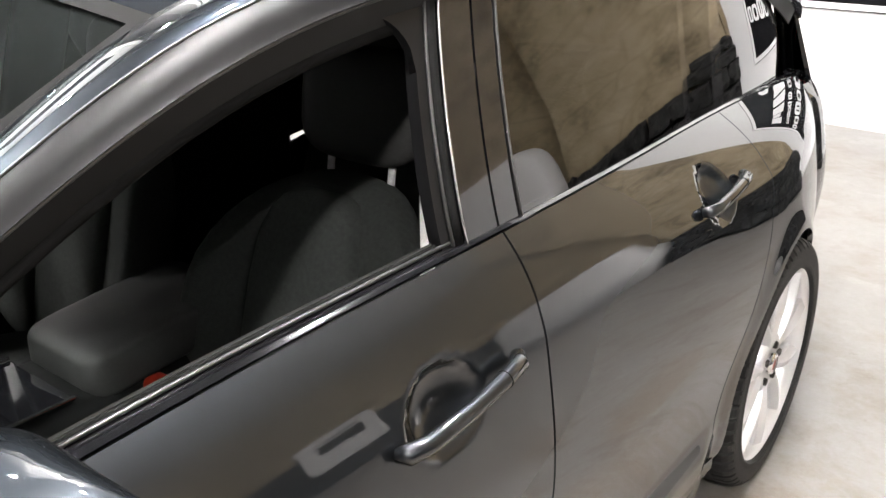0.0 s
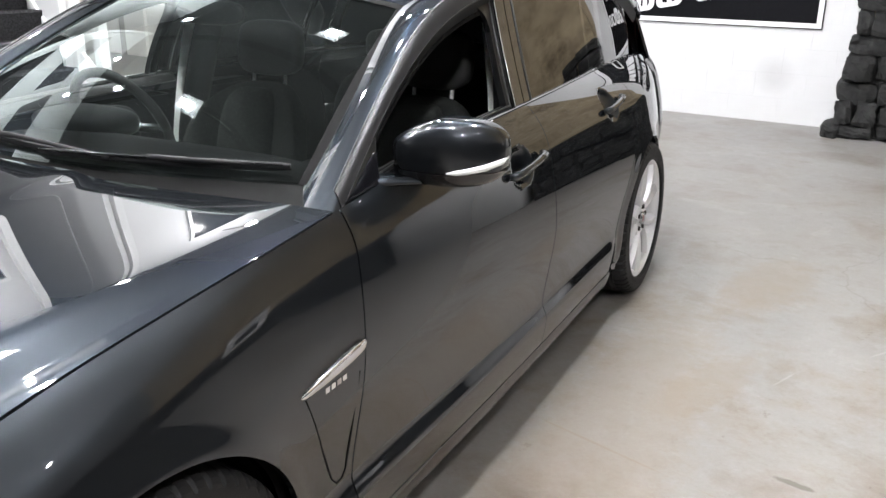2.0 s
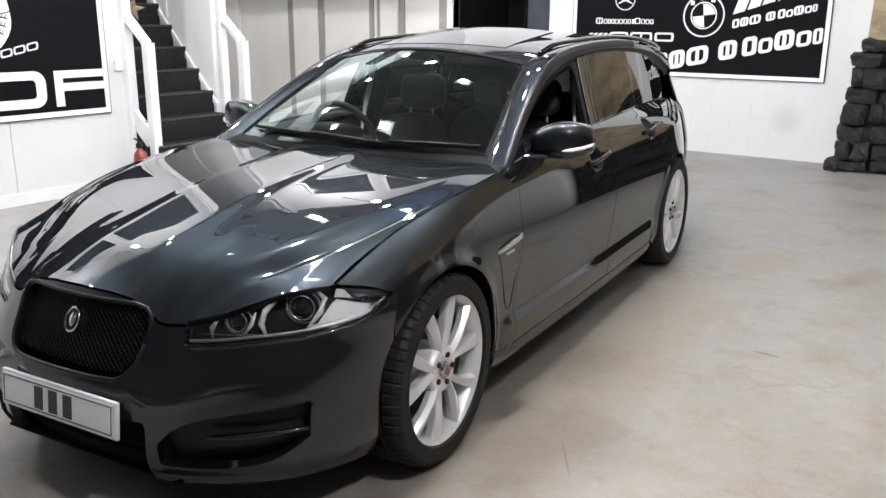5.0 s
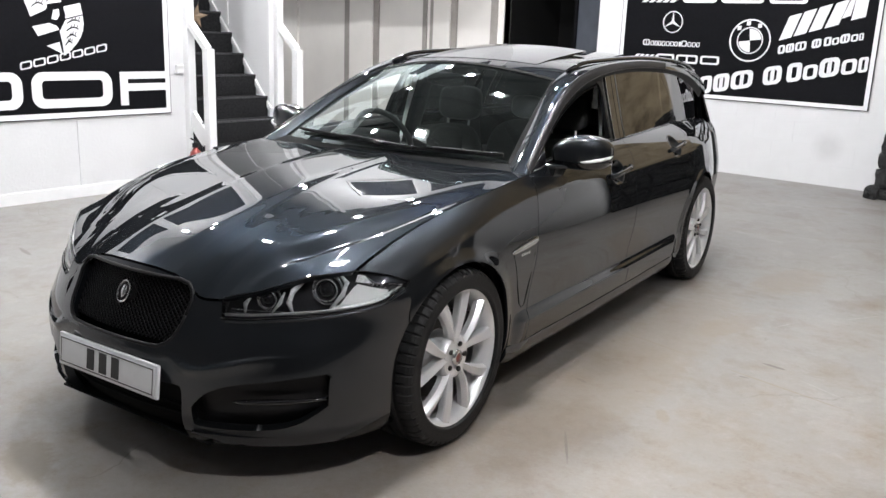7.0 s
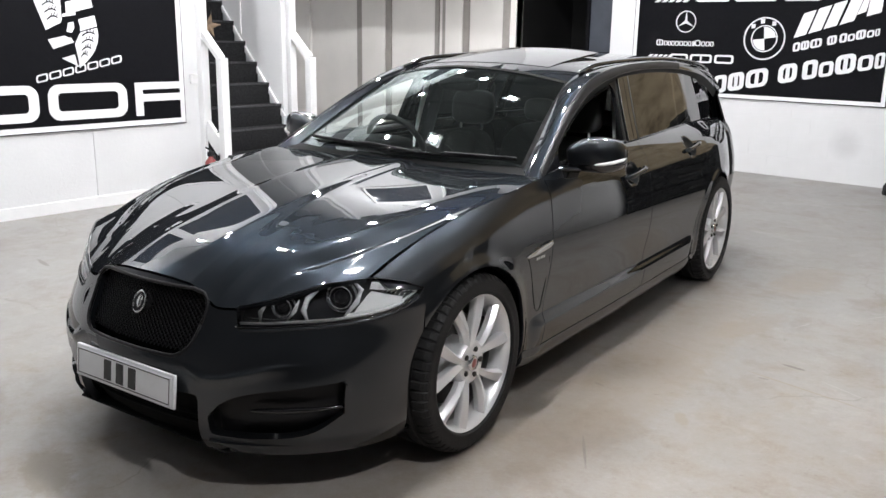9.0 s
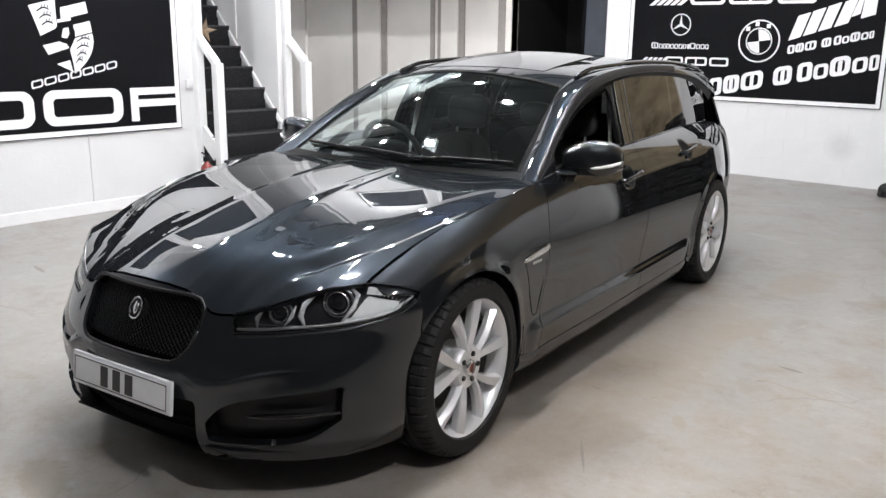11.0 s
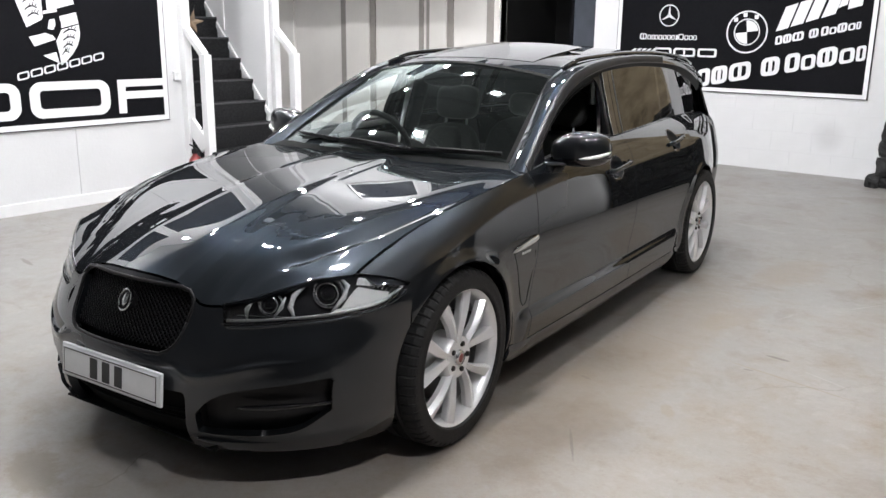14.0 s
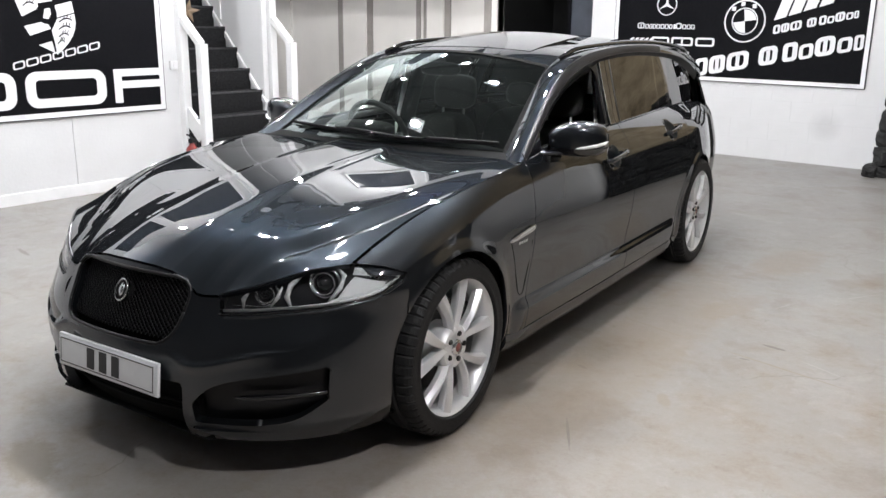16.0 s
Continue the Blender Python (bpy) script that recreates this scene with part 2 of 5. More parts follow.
TRIM_LINE = plain("dull_trim_line", (0.10, 0.10, 0.10), 0.3, 0.8)
WALL = wall_paint("white_wall_paint", (0.64, 0.64, 0.645), 0.06)
BLOCK = wall_paint("white_painted_block", (0.62, 0.62, 0.625), 0.08, (0.02, 7.76, 0.436))
WOOD_WHITE = plain("white_gloss_wood", (0.71, 0.71, 0.71), 0.35, vary=0.03, scale=8)
CREAM = wall_paint("cream_board", (0.70, 0.675, 0.64), 0.08)
BATTEN = plain("grey_brown_batten", (0.27, 0.25, 0.23), 0.5, scale=12)
# step edges are paler than the rest of the carpet
NOSING = plain("pale_carpet_edge", (0.050, 0.050, 0.053), 0.95, vary=0.5, scale=50, relief=0.008, spec=0.1)
CARPET = plain("charcoal_carpet", (0.017, 0.017, 0.018), 0.95, vary=0.5, scale=70, relief=0.01, spec=0.1)
SIGN_BLACK = plain("sign_black", (0.0055, 0.0055, 0.0068), 0.6, vary=0.1, spec=0.05)
SIGN_WHITE = plain("sign_white", (0.72, 0.72, 0.73), 0.4, vary=0.02)
DARK_ROCK = rock("black_painted_stone", (0.004, 0.004, 0.004), (0.011, 0.011, 0.011), (0.042, 0.042, 0.041), 9.0, 0.7)
OCHRE = rock("ochre_rubble_wall", (0.10, 0.075, 0.045), (0.30, 0.24, 0.155), (0.38, 0.315, 0.22), 2.2, 0.85, joints=2.4)
CEIL = wall_paint("dark_roof_paint", (0.018, 0.019, 0.021), 0.3)
DARKGLASS = plain("dark_doorway_glass", (0.020, 0.022, 0.028), 0.15, vary=0.2)
EXT_RED = plain("extinguisher_red", (0.20, 0.022, 0.018), 0.35, coat=0.3)
LED = glow("led_panel", (0.975, 0.99, 1.03), LAMP_POWER)

# ---- building helpers ----


def finish(name, bm, material, smooth=True):
    me = bpy.data.meshes.new(name)
    for f in bm.faces:
        f.smooth = smooth
    bm.to_mesh(me)
    bm.free()
    me.materials.append(material)
    return me


def part(name, bm, material, parent=None, label="", smooth=True, at=None):
    ob = new(name, finish(name, bm, material, smooth))
    if parent is not None:
        ob.parent = parent
    if at is not None:
        ob.matrix_basis = at
    if label:
        ob["label"] = label
    return ob


def holder(name, m):
    ob = new(name)
    ob.matrix_basis = m
    return ob


def add_box(bm, x0, x1, y0, y1, z0, z1, bevel=0.0, m=None):
    b = bmesh.new()
    bmesh.ops.create_cube(b, size=1)
    for v in b.verts:
        v.co = Vector(((x0 + x1) / 2 + v.co.x * (x1 - x0), (y0 + y1) / 2 + v.co.y * (y1 - y0), (z0 + z1) / 2 + v.co.z * (z1 - z0)))
    if bevel:
        bmesh.ops.bevel(b, geom=b.edges[:], offset=bevel, segments=2, affect="EDGES", profile=0.7)
    if m is not None:
        bmesh.ops.transform(b, matrix=m, verts=b.verts)
    merge(bm, b)


def merge(bm, b):
    table = {v: bm.verts.new(v.co) for v in b.verts}
    for f in b.faces:
        bm.faces.new([table[v] for v in f.verts])
    b.free()


def boxed(x0, x1, y0, y1, z0, z1, bevel=0.0):
    bm = bmesh.new()
    add_box(bm, x0, x1, y0, y1, z0, z1, bevel)
    return bm


def add_blob(bm, c, r, p=2.6, nu=28, nv=16, m=None, shape=None):
    """A rounded block: a superellipsoid of half sizes r round c."""
    def sp(v):
        return math.copysign(abs(v) ** (2 / p), v)
    ring = []
    for j in range(nv + 1):
        a = -math.pi / 2 + math.pi * j / nv
        row = []
        for i in range(nu):
            w = 2 * math.pi * i / nu
            q = Vector((sp(math.cos(a)) * sp(math.cos(w)) * r[0], sp(math.cos(a)) * sp(math.sin(w)) * r[1], sp(math.sin(a)) * r[2]))
            if shape:
                q = shape(q)
            q = q + Vector(c)
            row.append(bm.verts.new(m @ q if m is not None else q))
        ring.append(row)
    for j in range(nv):
        for i in range(nu):
            bm.faces.new((ring[j][i], ring[j][(i + 1) % nu], ring[j + 1][(i + 1) % nu], ring[j + 1][i]))
    bmesh.ops.remove_doubles(bm, verts=ring[0] + ring[-1], dist=1e-5)


def blob(c, r, p=2.6, nu=28, nv=16, m=None, shape=None):
    bm = bmesh.new()
    add_blob(bm, c, r, p, nu, nv, m, shape)
    return bm


def add_tube(bm, pts, r, n=10):
    pts = [Vector(p) for p in pts]
    rings = []
    for i, p in enumerate(pts):
        d = (pts[min(i + 1, len(pts) - 1)] - pts[max(i - 1, 0)]).normalized()
        a = d.cross(Vector((0.3, 0.2, 1))).normalized()
        b = d.cross(a)
        rr = r[i] if isinstance(r, (list, tuple)) else r
        rings.append([bm.verts.new(p + (a * math.cos(2 * math.pi * k / n) + b * math.sin(2 * math.pi * k / n)) * rr) for k in range(n)])
    for i in range(len(rings) - 1):
        for k in range(n):
            bm.faces.new((rings[i][k], rings[i][(k + 1) % n], rings[i + 1][(k + 1) % n], rings[i + 1][k]))
    bm.faces.new(rings[0][::-1])
    bm.faces.new(rings[-1])


def tube(pts, r, n=10):
    bm = bmesh.new()
    add_tube(bm, pts, r, n)
    return bm


def lathe(profile, n=64, axis="x"):
    """Turns (radius, along) pairs round an axis."""
    bm = bmesh.new()
    rows = []
    for k in range(n):
        a = 2 * math.pi * k / n
        rows.append([bm.verts.new((h, r * math.cos(a), r * math.sin(a)) if axis == "x" else (r * math.cos(a), r * math.sin(a), h)) for r, h in profile])
    for k in range(n):
        for j in range(len(profile) - 1):
            bm.faces.new((rows[k][j], rows[k][j + 1], rows[(k + 1) % n][j + 1], rows[(k + 1) % n][j]))
    bmesh.ops.remove_doubles(bm, verts=bm.verts, dist=1e-6)
    bmesh.ops.recalc_face_normals(bm, faces=bm.faces)
    return bm


def spline(*pairs):
    """A natural cubic through (place, value) pairs, straight past its ends."""
    xs, ys = np.array([p[0] for p in pairs], float), np.array([p[1] for p in pairs], float)
    n, h = len(xs), np.diff(xs)
    a, r = np.eye(n), np.zeros(n)
    for i in range(1, n - 1):
        a[i, i - 1:i + 2] = h[i - 1], 2 * (h[i - 1] + h[i]), h[i]
        r[i] = 6 * ((ys[i + 1] - ys[i]) / h[i] - (ys[i] - ys[i - 1]) / h[i - 1])
    m = np.linalg.solve(a, r)

    def f(t):
        if t <= xs[0]:
            return float(ys[0] + (t - xs[0]) * ((ys[1] - ys[0]) / h[0] - h[0] * m[1] / 6))
        if t >= xs[-1]:
            return float(ys[-1] + (t - xs[-1]) * ((ys[-1] - ys[-2]) / h[-1] + h[-1] * m[-2] / 6))
        i = int(np.searchsorted(xs, t)) - 1
        u, w = xs[i + 1] - t, t - xs[i]
        return float((m[i] * u ** 3 + m[i + 1] * w ** 3) / (6 * h[i]) + (ys[i] / h[i] - m[i] * h[i] / 6) * u + (ys[i + 1] / h[i] - m[i + 1] * h[i] / 6) * w)
    return f


def steps(*pairs):
    """Straight lines through (place, value) pairs, level past the ends."""
    xs, ys = [p[0] for p in pairs], [p[1] for p in pairs]
    return lambda t: float(np.interp(t, xs, ys))


def smooth(a, b, t):
    t = min(1, max(0, (t - a) / (b - a)))
    return t * t * (3 - 2 * t)


def span(a, b, n):
    return [a + (b - a) * i / n for i in range(n + 1)]

# ---- the room ----
WX, WY = -4.39, 7.76      # the two walls with the signs
EX_, SY, CZ = 4.6, -7.0, 5.5   # the far side, the wall behind, the ceiling


def structure(name, bm, material, label, smooth_=False):
    return tagged(part(name, bm, material, smooth=smooth_), label, name.split("_")[0], kind="structure")


bm = bmesh.new()
bmesh.ops.create_grid(bm, x_segments=2, y_segments=2, size=1)
for v in bm.verts:
    v.co = Vector((-2 + v.co.x * 9, 1.5 + v.co.y * 11, 0))
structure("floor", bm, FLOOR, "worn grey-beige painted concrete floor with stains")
# for walls out of view, dark so that the car's nose reflects little
UNSEEN_DARK = plain("unseen_wall_grey", (0.045, 0.045, 0.047), 0.5, scale=6, vary=0.25)
NX = 2.7       # where the rubble stone ends and white wall goes on
# assumed strip, out of view, that brightens reflections on the car's near side
structure("ceiling_east", boxed(1.5, EX_, SY, WY, 4.94, 4.998), WALL, "assumed white ceiling strip, out of view, for bright reflections")
structure("ceiling", boxed(-11, EX_ + 0.3, SY - 0.3, 12, CZ, CZ + 0.15), CEIL, "dark painted open roof above the lamps")
wall_west = structure("wall_west", boxed(WX - 0.14, WX - 0.02, SY, 2.54, 0, CZ), WALL, "white painted boarded wall below a black sign")
wall_north = structure("wall_north", boxed(-2.62, 0.75, WY + 0.004, WY + 0.3, 0, CZ), BLOCK, "white painted blockwork wall with faint courses")
structure("wall_north_stone", boxed(0.75, NX, WY, WY + 0.3, 0, CZ), OCHRE, "ochre rubble stone wall")
structure("wall_north_end", boxed(NX, EX_, WY, WY + 0.3, 0, CZ), OCHRE, "ochre rubble stone wall")
structure("wall_east", boxed(EX_, EX_ + 0.3, 2.8, WY, 1.30, CZ), OCHRE, "ochre rubble stone wall")
structure("wall_east_front", boxed(EX_, EX_ + 0.3, SY, 2.798, 1.30, CZ), UNSEEN_DARK, "assumed dark grey upper wall, out of view")
# this unseen foot is assumed black, which darkens the low reflections
structure("wall_east_base", boxed(EX_ - 0.06, EX_ + 0.3, SY, 6.9, 0, 1.296), DARK_ROCK, "rough black painted foot of the rubble wall")
structure("wall_south", boxed(WX - 0.14, EX_ + 0.3, SY - 0.3, SY, 0, CZ), UNSEEN_DARK, "assumed dark grey wall behind the camera")
wall_back = structure("wall_back", boxed(-11, -4.45, WY, WY + 0.14, 0, CZ), CREAM, "cream boarded partition with upright battens")
structure("wall_far", boxed(-11.2, -11, 2.0, 7.9, 0, CZ), WALL, "plain white painted wall")
structure("wall_stair_near", boxed(-11, WX - 0.14, 2.42, 2.54, 0, CZ), WALL, "white painted wall beside the stairs")
structure("wall_stair", boxed(-8.2, -4.34, 3.50, 3.56, 0, CZ), WALL, "white painted stair side wall with a sloping skirting")
structure("bulkhead", boxed(WX - 0.14, WX, 3.56, WY, 2.55, CZ), WALL, "white painted wall over the stair opening")
# added out of view: blocks the back lamp from the partition's upper part
structure("lintel", boxed(-11, -4.45, 7.28, 7.34, 2.40, CZ), WALL, "unseen lintel added to shade the top of the partition")
structure("passage_lintel", boxed(-4.45, -2.62, WY + 0.004, WY + 0.3, 2.6, CZ), WALL, "white painted wall above the passage")
# the passage's gloom is put into the near-black colour of its walls
structure("passage", boxed(-4.45, -2.62, 9.2, 9.3, 0, CZ), SHELL, "end of the passage behind, its gloom put in as near-black colour")
structure("passage_side", boxed(-4.55, -4.45, WY + 0.14, 9.2, 0, CZ), SHELL, "side of the passage behind, its gloom put in as near-black colour")
structure("passage_jamb", boxed(-2.97, -2.62, WY, 9.2, 0, CZ), WALL, "white painted jamb beside the dark passage")


# ---- the car: its surfaces, in the car's own axes (x to its left, y to its rear) ----
HUB_Z, HUB_F, HUB_R, ARCH = 0.343, 0.0, 2.909, 0.368
width = spline((-0.45, 0.80), (-0.3, 0.835), (0, 0.872), (0.4, 0.868), (1.0, 0.874), (1.8, 0.88), (2.5, 0.882), (2.9, 0.878), (3.2, 0.836), (3.4, 0.792), (3.6, 0.737), (3.75, 0.69), (3.95, 0.62))
tuck = spline((0.16, -0.075), (0.24, -0.032), (0.30, -0.018), (0.36, -0.0135), (0.44, -0.012), (0.53, -0.005), (0.62, 0), (0.74, -0.012), (0.84, -0.033), (0.90, -0.052), (0.95, -0.085), (1.0, -0.13))
edge_x = spline((-0.8, 0.70), (-0.43, 0.724), (-0.2, 0.745), (0.1, 0.774), (0.4, 0.786), (0.65, 0.779), (1.1, 0.76), (1.7, 0.75), (2.2, 0.728), (2.6, 0.70), (3.2, 0.66), (3.7, 0.61), (3.95, 0.57))
edge_z = spline((-0.8, 0.62), (-0.43, 0.750), (-0.2, 0.833), (0.1, 0.897), (0.4, 0.932), (0.65, 0.952), (1.1, 0.985), (1.7, 1.005), (2.2, 1.012), (2.6, 1.015), (3.2, 1.005), (3.7, 0.975), (3.95, 0.95))
rail_x = spline((0.655, 0.775), (0.97, 0.705), (1.33, 0.655), (1.77, 0.632), (2.3, 0.618), (2.9, 0.602), (3.4, 0.58), (3.8, 0.555))
rail_z = spline((0.655, 0.948), (0.97, 1.115), (1.33, 1.265), (1.77, 1.345), (2.3, 1.362), (2.9, 1.335), (3.4, 1.265), (3.8, 1.14))
roof_x = spline((0.70, 0.655), (0.9, 0.612), (1.15, 0.56), (1.36, 0.53), (1.8, 0.53), (2.4, 0.53), (3.0, 0.52), (3.6, 0.49), (3.9, 0.46))
roof_z = spline((0.70, 0.977), (0.9, 1.085), (1.15, 1.220), (1.36, 1.315), (1.8, 1.380), (2.4, 1.393), (3.0, 1.373), (3.6, 1.31), (3.9, 1.25))
roof_mid = spline((1.30, 1.372), (1.8, 1.428), (2.4, 1.438), (3.0, 1.42), (3.6, 1.36), (3.95, 1.30))
nose_y = spline((0.16, -0.83), (0.22, -0.865), (0.30, -0.882), (0.44, -0.885), (0.50, -0.872), (0.6, -0.82), (0.7, -0.775), (0.77, -0.74))
nose_n = spline((0.16, 2.3), (0.4, 2.2), (0.6, 1.98), (0.76, 1.9))
hood_mid = spline((-0.80, 0.725), (-0.74, 0.752), (-0.6, 0.8066), (-0.4, 0.8554), (-0.1, 0.9165), (0.2, 0.9543), (0.56, 0.9834))
hood_ridge = spline((-0.8, 0.56), (-0.6, 0.65), (-0.45, 0.772), (-0.3, 0.888), (-0.18, 0.935), (-0.05, 0.961), (0.1, 0.972), (0.6, 0.980))
hood_roll = spline((-0.8, 0.12), (-0.5, 0.22), (-0.3, 0.31), (-0.1, 0.45), (0.15, 0.56), (0.6, 0.63))
hood_front = steps((0, 0.722), (0.12, 0.719), (0.20, 0.710), (0.26, 0.690), (0.29, 0.668), (0.315, 0.652), (0.34, 0.648), (0.405, 0.652), (0.495, 0.677), (0.567, 0.708), (0.633, 0.737), (0.70, 0.749), (0.726, 0.749))
lamp_low = spline((0.40, 0.597), (0.5, 0.602), (0.59, 0.611), (0.70, 0.622), (0.78, 0.640), (0.815, 0.662), (0.832, 0.69))
lamp_high = steps((0.40, 0.648), (0.495, 0.673), (0.567, 0.704), (0.633, 0.733), (0.70, 0.745), (0.74, 0.745), (0.785, 0.731), (0.832, 0.692))
tail_y = spline((0.2, 4.02), (0.4, 4.08), (0.6, 4.09), (0.8, 4.05), (0.97, 3.99))


def side_x(y, z):
    rear = smooth(1.9, 2.9, y)
    x = width(y) + tuck(z) - rear * 0.055 * smooth(0.88, 1.02, z)
    x += 0.021 * (1 - smooth(0.345, 0.400, z)) * smooth(0.40, 0.52, y) * (1 - smooth(2.36, 2.50, y))
    for hub in (HUB_F, HUB_R):
        d = math.hypot(y - hub, z - HUB_Z)
        x += 0.010 * math.exp(-((d - ARCH) / 0.035) ** 2)
    return x


def side_at(y, z):
    """The flank: rolled over at the top to the bonnet's or the windows' edge."""
    ex, ez = edge_x(y), edge_z(y)
    zs = ez - 0.10
    if z <= zs:
        return Vector((side_x(y, z), y, z))
    k = (z - zs) / (ez - zs)
    sx = side_x(y, zs)
    slope = side_x(y, zs) - side_x(y, zs - 0.02)
    cx = sx + slope * 2.2
    x = (1 - k) ** 2 * sx + 2 * k * (1 - k) * cx + k * k * ex
    return Vector((x, y, z))


def nose_at(x, z):
    n, w, yc = nose_n(z), side_x(-0.2, z), nose_y(z)
    s = min(1, abs(x) / w) ** (n / 2)
    ledge = 0.47 - 0.03 * smooth(0.28, 0.36, abs(x)) + 0.05 * smooth(0.36, 0.6, abs(x))
    yc -= 0.015 * math.exp(-((z - ledge) / (0.024 if z < ledge else 0.0065)) ** 2) * smooth(0.24, 0.34, abs(x)) * (1 - smooth(0.42, 0.68, abs(x)))
    return Vector((x, -0.2 - (-0.2 - yc) * max(0, 1 - s * s) ** (1 / n), z))


def tail_at(x, z):
    w = side_at(3.6, min(z, edge_z(3.6) - 0.002)).x
    s = min(1, abs(x) / w) ** 1.4
    return Vector((x, 3.6 + (tail_y(z) - 3.6) * max(0, 1 - s * s) ** (1 / 2.8), z))


def bend(x, at, w):
    """A corner of slope 0 to 1 at a place, rounded over a width."""
    q = (x - at) / w
    return w * (q if q > 30 else math.log1p(math.exp(q)))


def hood_drop(x, y, fall, edge):
    """How far the bonnet lies under its middle: a raised centre, a flat and a round shoulder."""
    k = smooth(-0.84, -0.58, y)

    def step(v):
        return 0.20 * k * (bend(v, 0.136, 0.009) - bend(v, 0.195, 0.014)) + (0.008 + 0.0235 * smooth(-0.62, -0.12, y)) * k * bend(v, 0.215, 0.02)
    q = x / edge
    roll, line = hood_roll(y), hood_ridge(y)
    fold = 1.45 * smooth(-0.64, -0.46, y) * (1 - smooth(0.06, 0.34, y))

    def round_over(v):
        return max(0.0, v - roll) ** 2 / (edge - roll) ** 2

    def shoulder(v):
        return bend(v, line - 0.125, 0.020) - fold * bend(v, line - 0.018, 0.005) + bend(v, line + 0.013, 0.005)
    return step(x) + (fall - step(edge)) * (0.04 * q * q + 0.12 * round_over(x) + 0.84 * shoulder(q) / shoulder(1.0))


def hood_at(side, s):
    u = abs(side)
    xf = 0.726 * u
    yf = nose_at(xf, hood_front(xf)).y
    yr = 0.535 + 0.095 * u * u
    y = yf + (yr - yf) * s
    half = 0.726 + (edge_x(y) - 0.726) * smooth(-0.43, -0.2, y)

    def base(yy):
        zc = hood_mid(yy)
        return zc - hood_drop(u * half, yy, max(0.02, zc - edge_z(yy)), half)
    z = base(y) + (hood_front(xf) - base(yf)) * (1 - s) ** 6
    return Vector((side * half, y, z))


def screen_at(u, v):
    b = Vector((0.656 * u, 0.545 + 0.150 * u * u, 0.985 - 0.012 * u * u))
    t = Vector((0.527 * u, 1.275 + 0.080 * u * u, 1.372 - 0.062 * u * u))
    return b.lerp(t, v) + Vector((0, -0.5, 0.85)) * 0.055 * math.sin(math.pi * v) * (1 - 0.75 * u * u)


def rail_at(s, w):
    yg, yr = 0.655 + s * 3.145, 0.70 + s * 3.2
    g, r = Vector((rail_x(yg), yg, rail_z(yg))), Vector((roof_x(yr), yr, roof_z(yr)))
    return g.lerp(r, w) + Vector((0.48, 0, 0.66)) * 0.034 * max(0.0, math.sin(math.pi * w)) ** 0.9


def roof_at(u, s):
    yf = 1.275 + 0.080 * u * u
    y = yf + (3.92 - yf) * s
    return Vector((u * roof_x(y), y, roof_z(y) + (roof_mid(y) - roof_z(y)) * (1 - abs(u) ** 2.4)))


def glass_at(y, w):
    yy = y + 0.09 * w
    bow = 0.034 * max(0.0, (y - 2.70) / 0.9) ** 2
    a, b = Vector((edge_x(y) - 0.008 - bow, y, edge_z(y))), Vector((rail_x(yy) - 0.020 - bow, yy, rail_z(yy)))
    return a.lerp(b, w) + Vector((0.006 * math.sin(math.pi * w), 0, 0))


def rounded(cx, cz, hx, hz, r, lean=0.0):
    def f(x, z):
        x, z = abs(x - cx) if cx else abs(x), z - cz
        dx, dz = x - (hx + lean * z) + r, abs(z) - hz + r
        return math.hypot(max(dx, 0), max(dz, 0)) + min(max(dx, dz), 0) - r
    return f


def arch_hole(y, z):
    return min(math.hypot(y - HUB_F, z - HUB_Z), math.hypot(y - HUB_R, z - HUB_Z)) - ARCH


CENTRE = Vector((0, 1.6, 0.55))


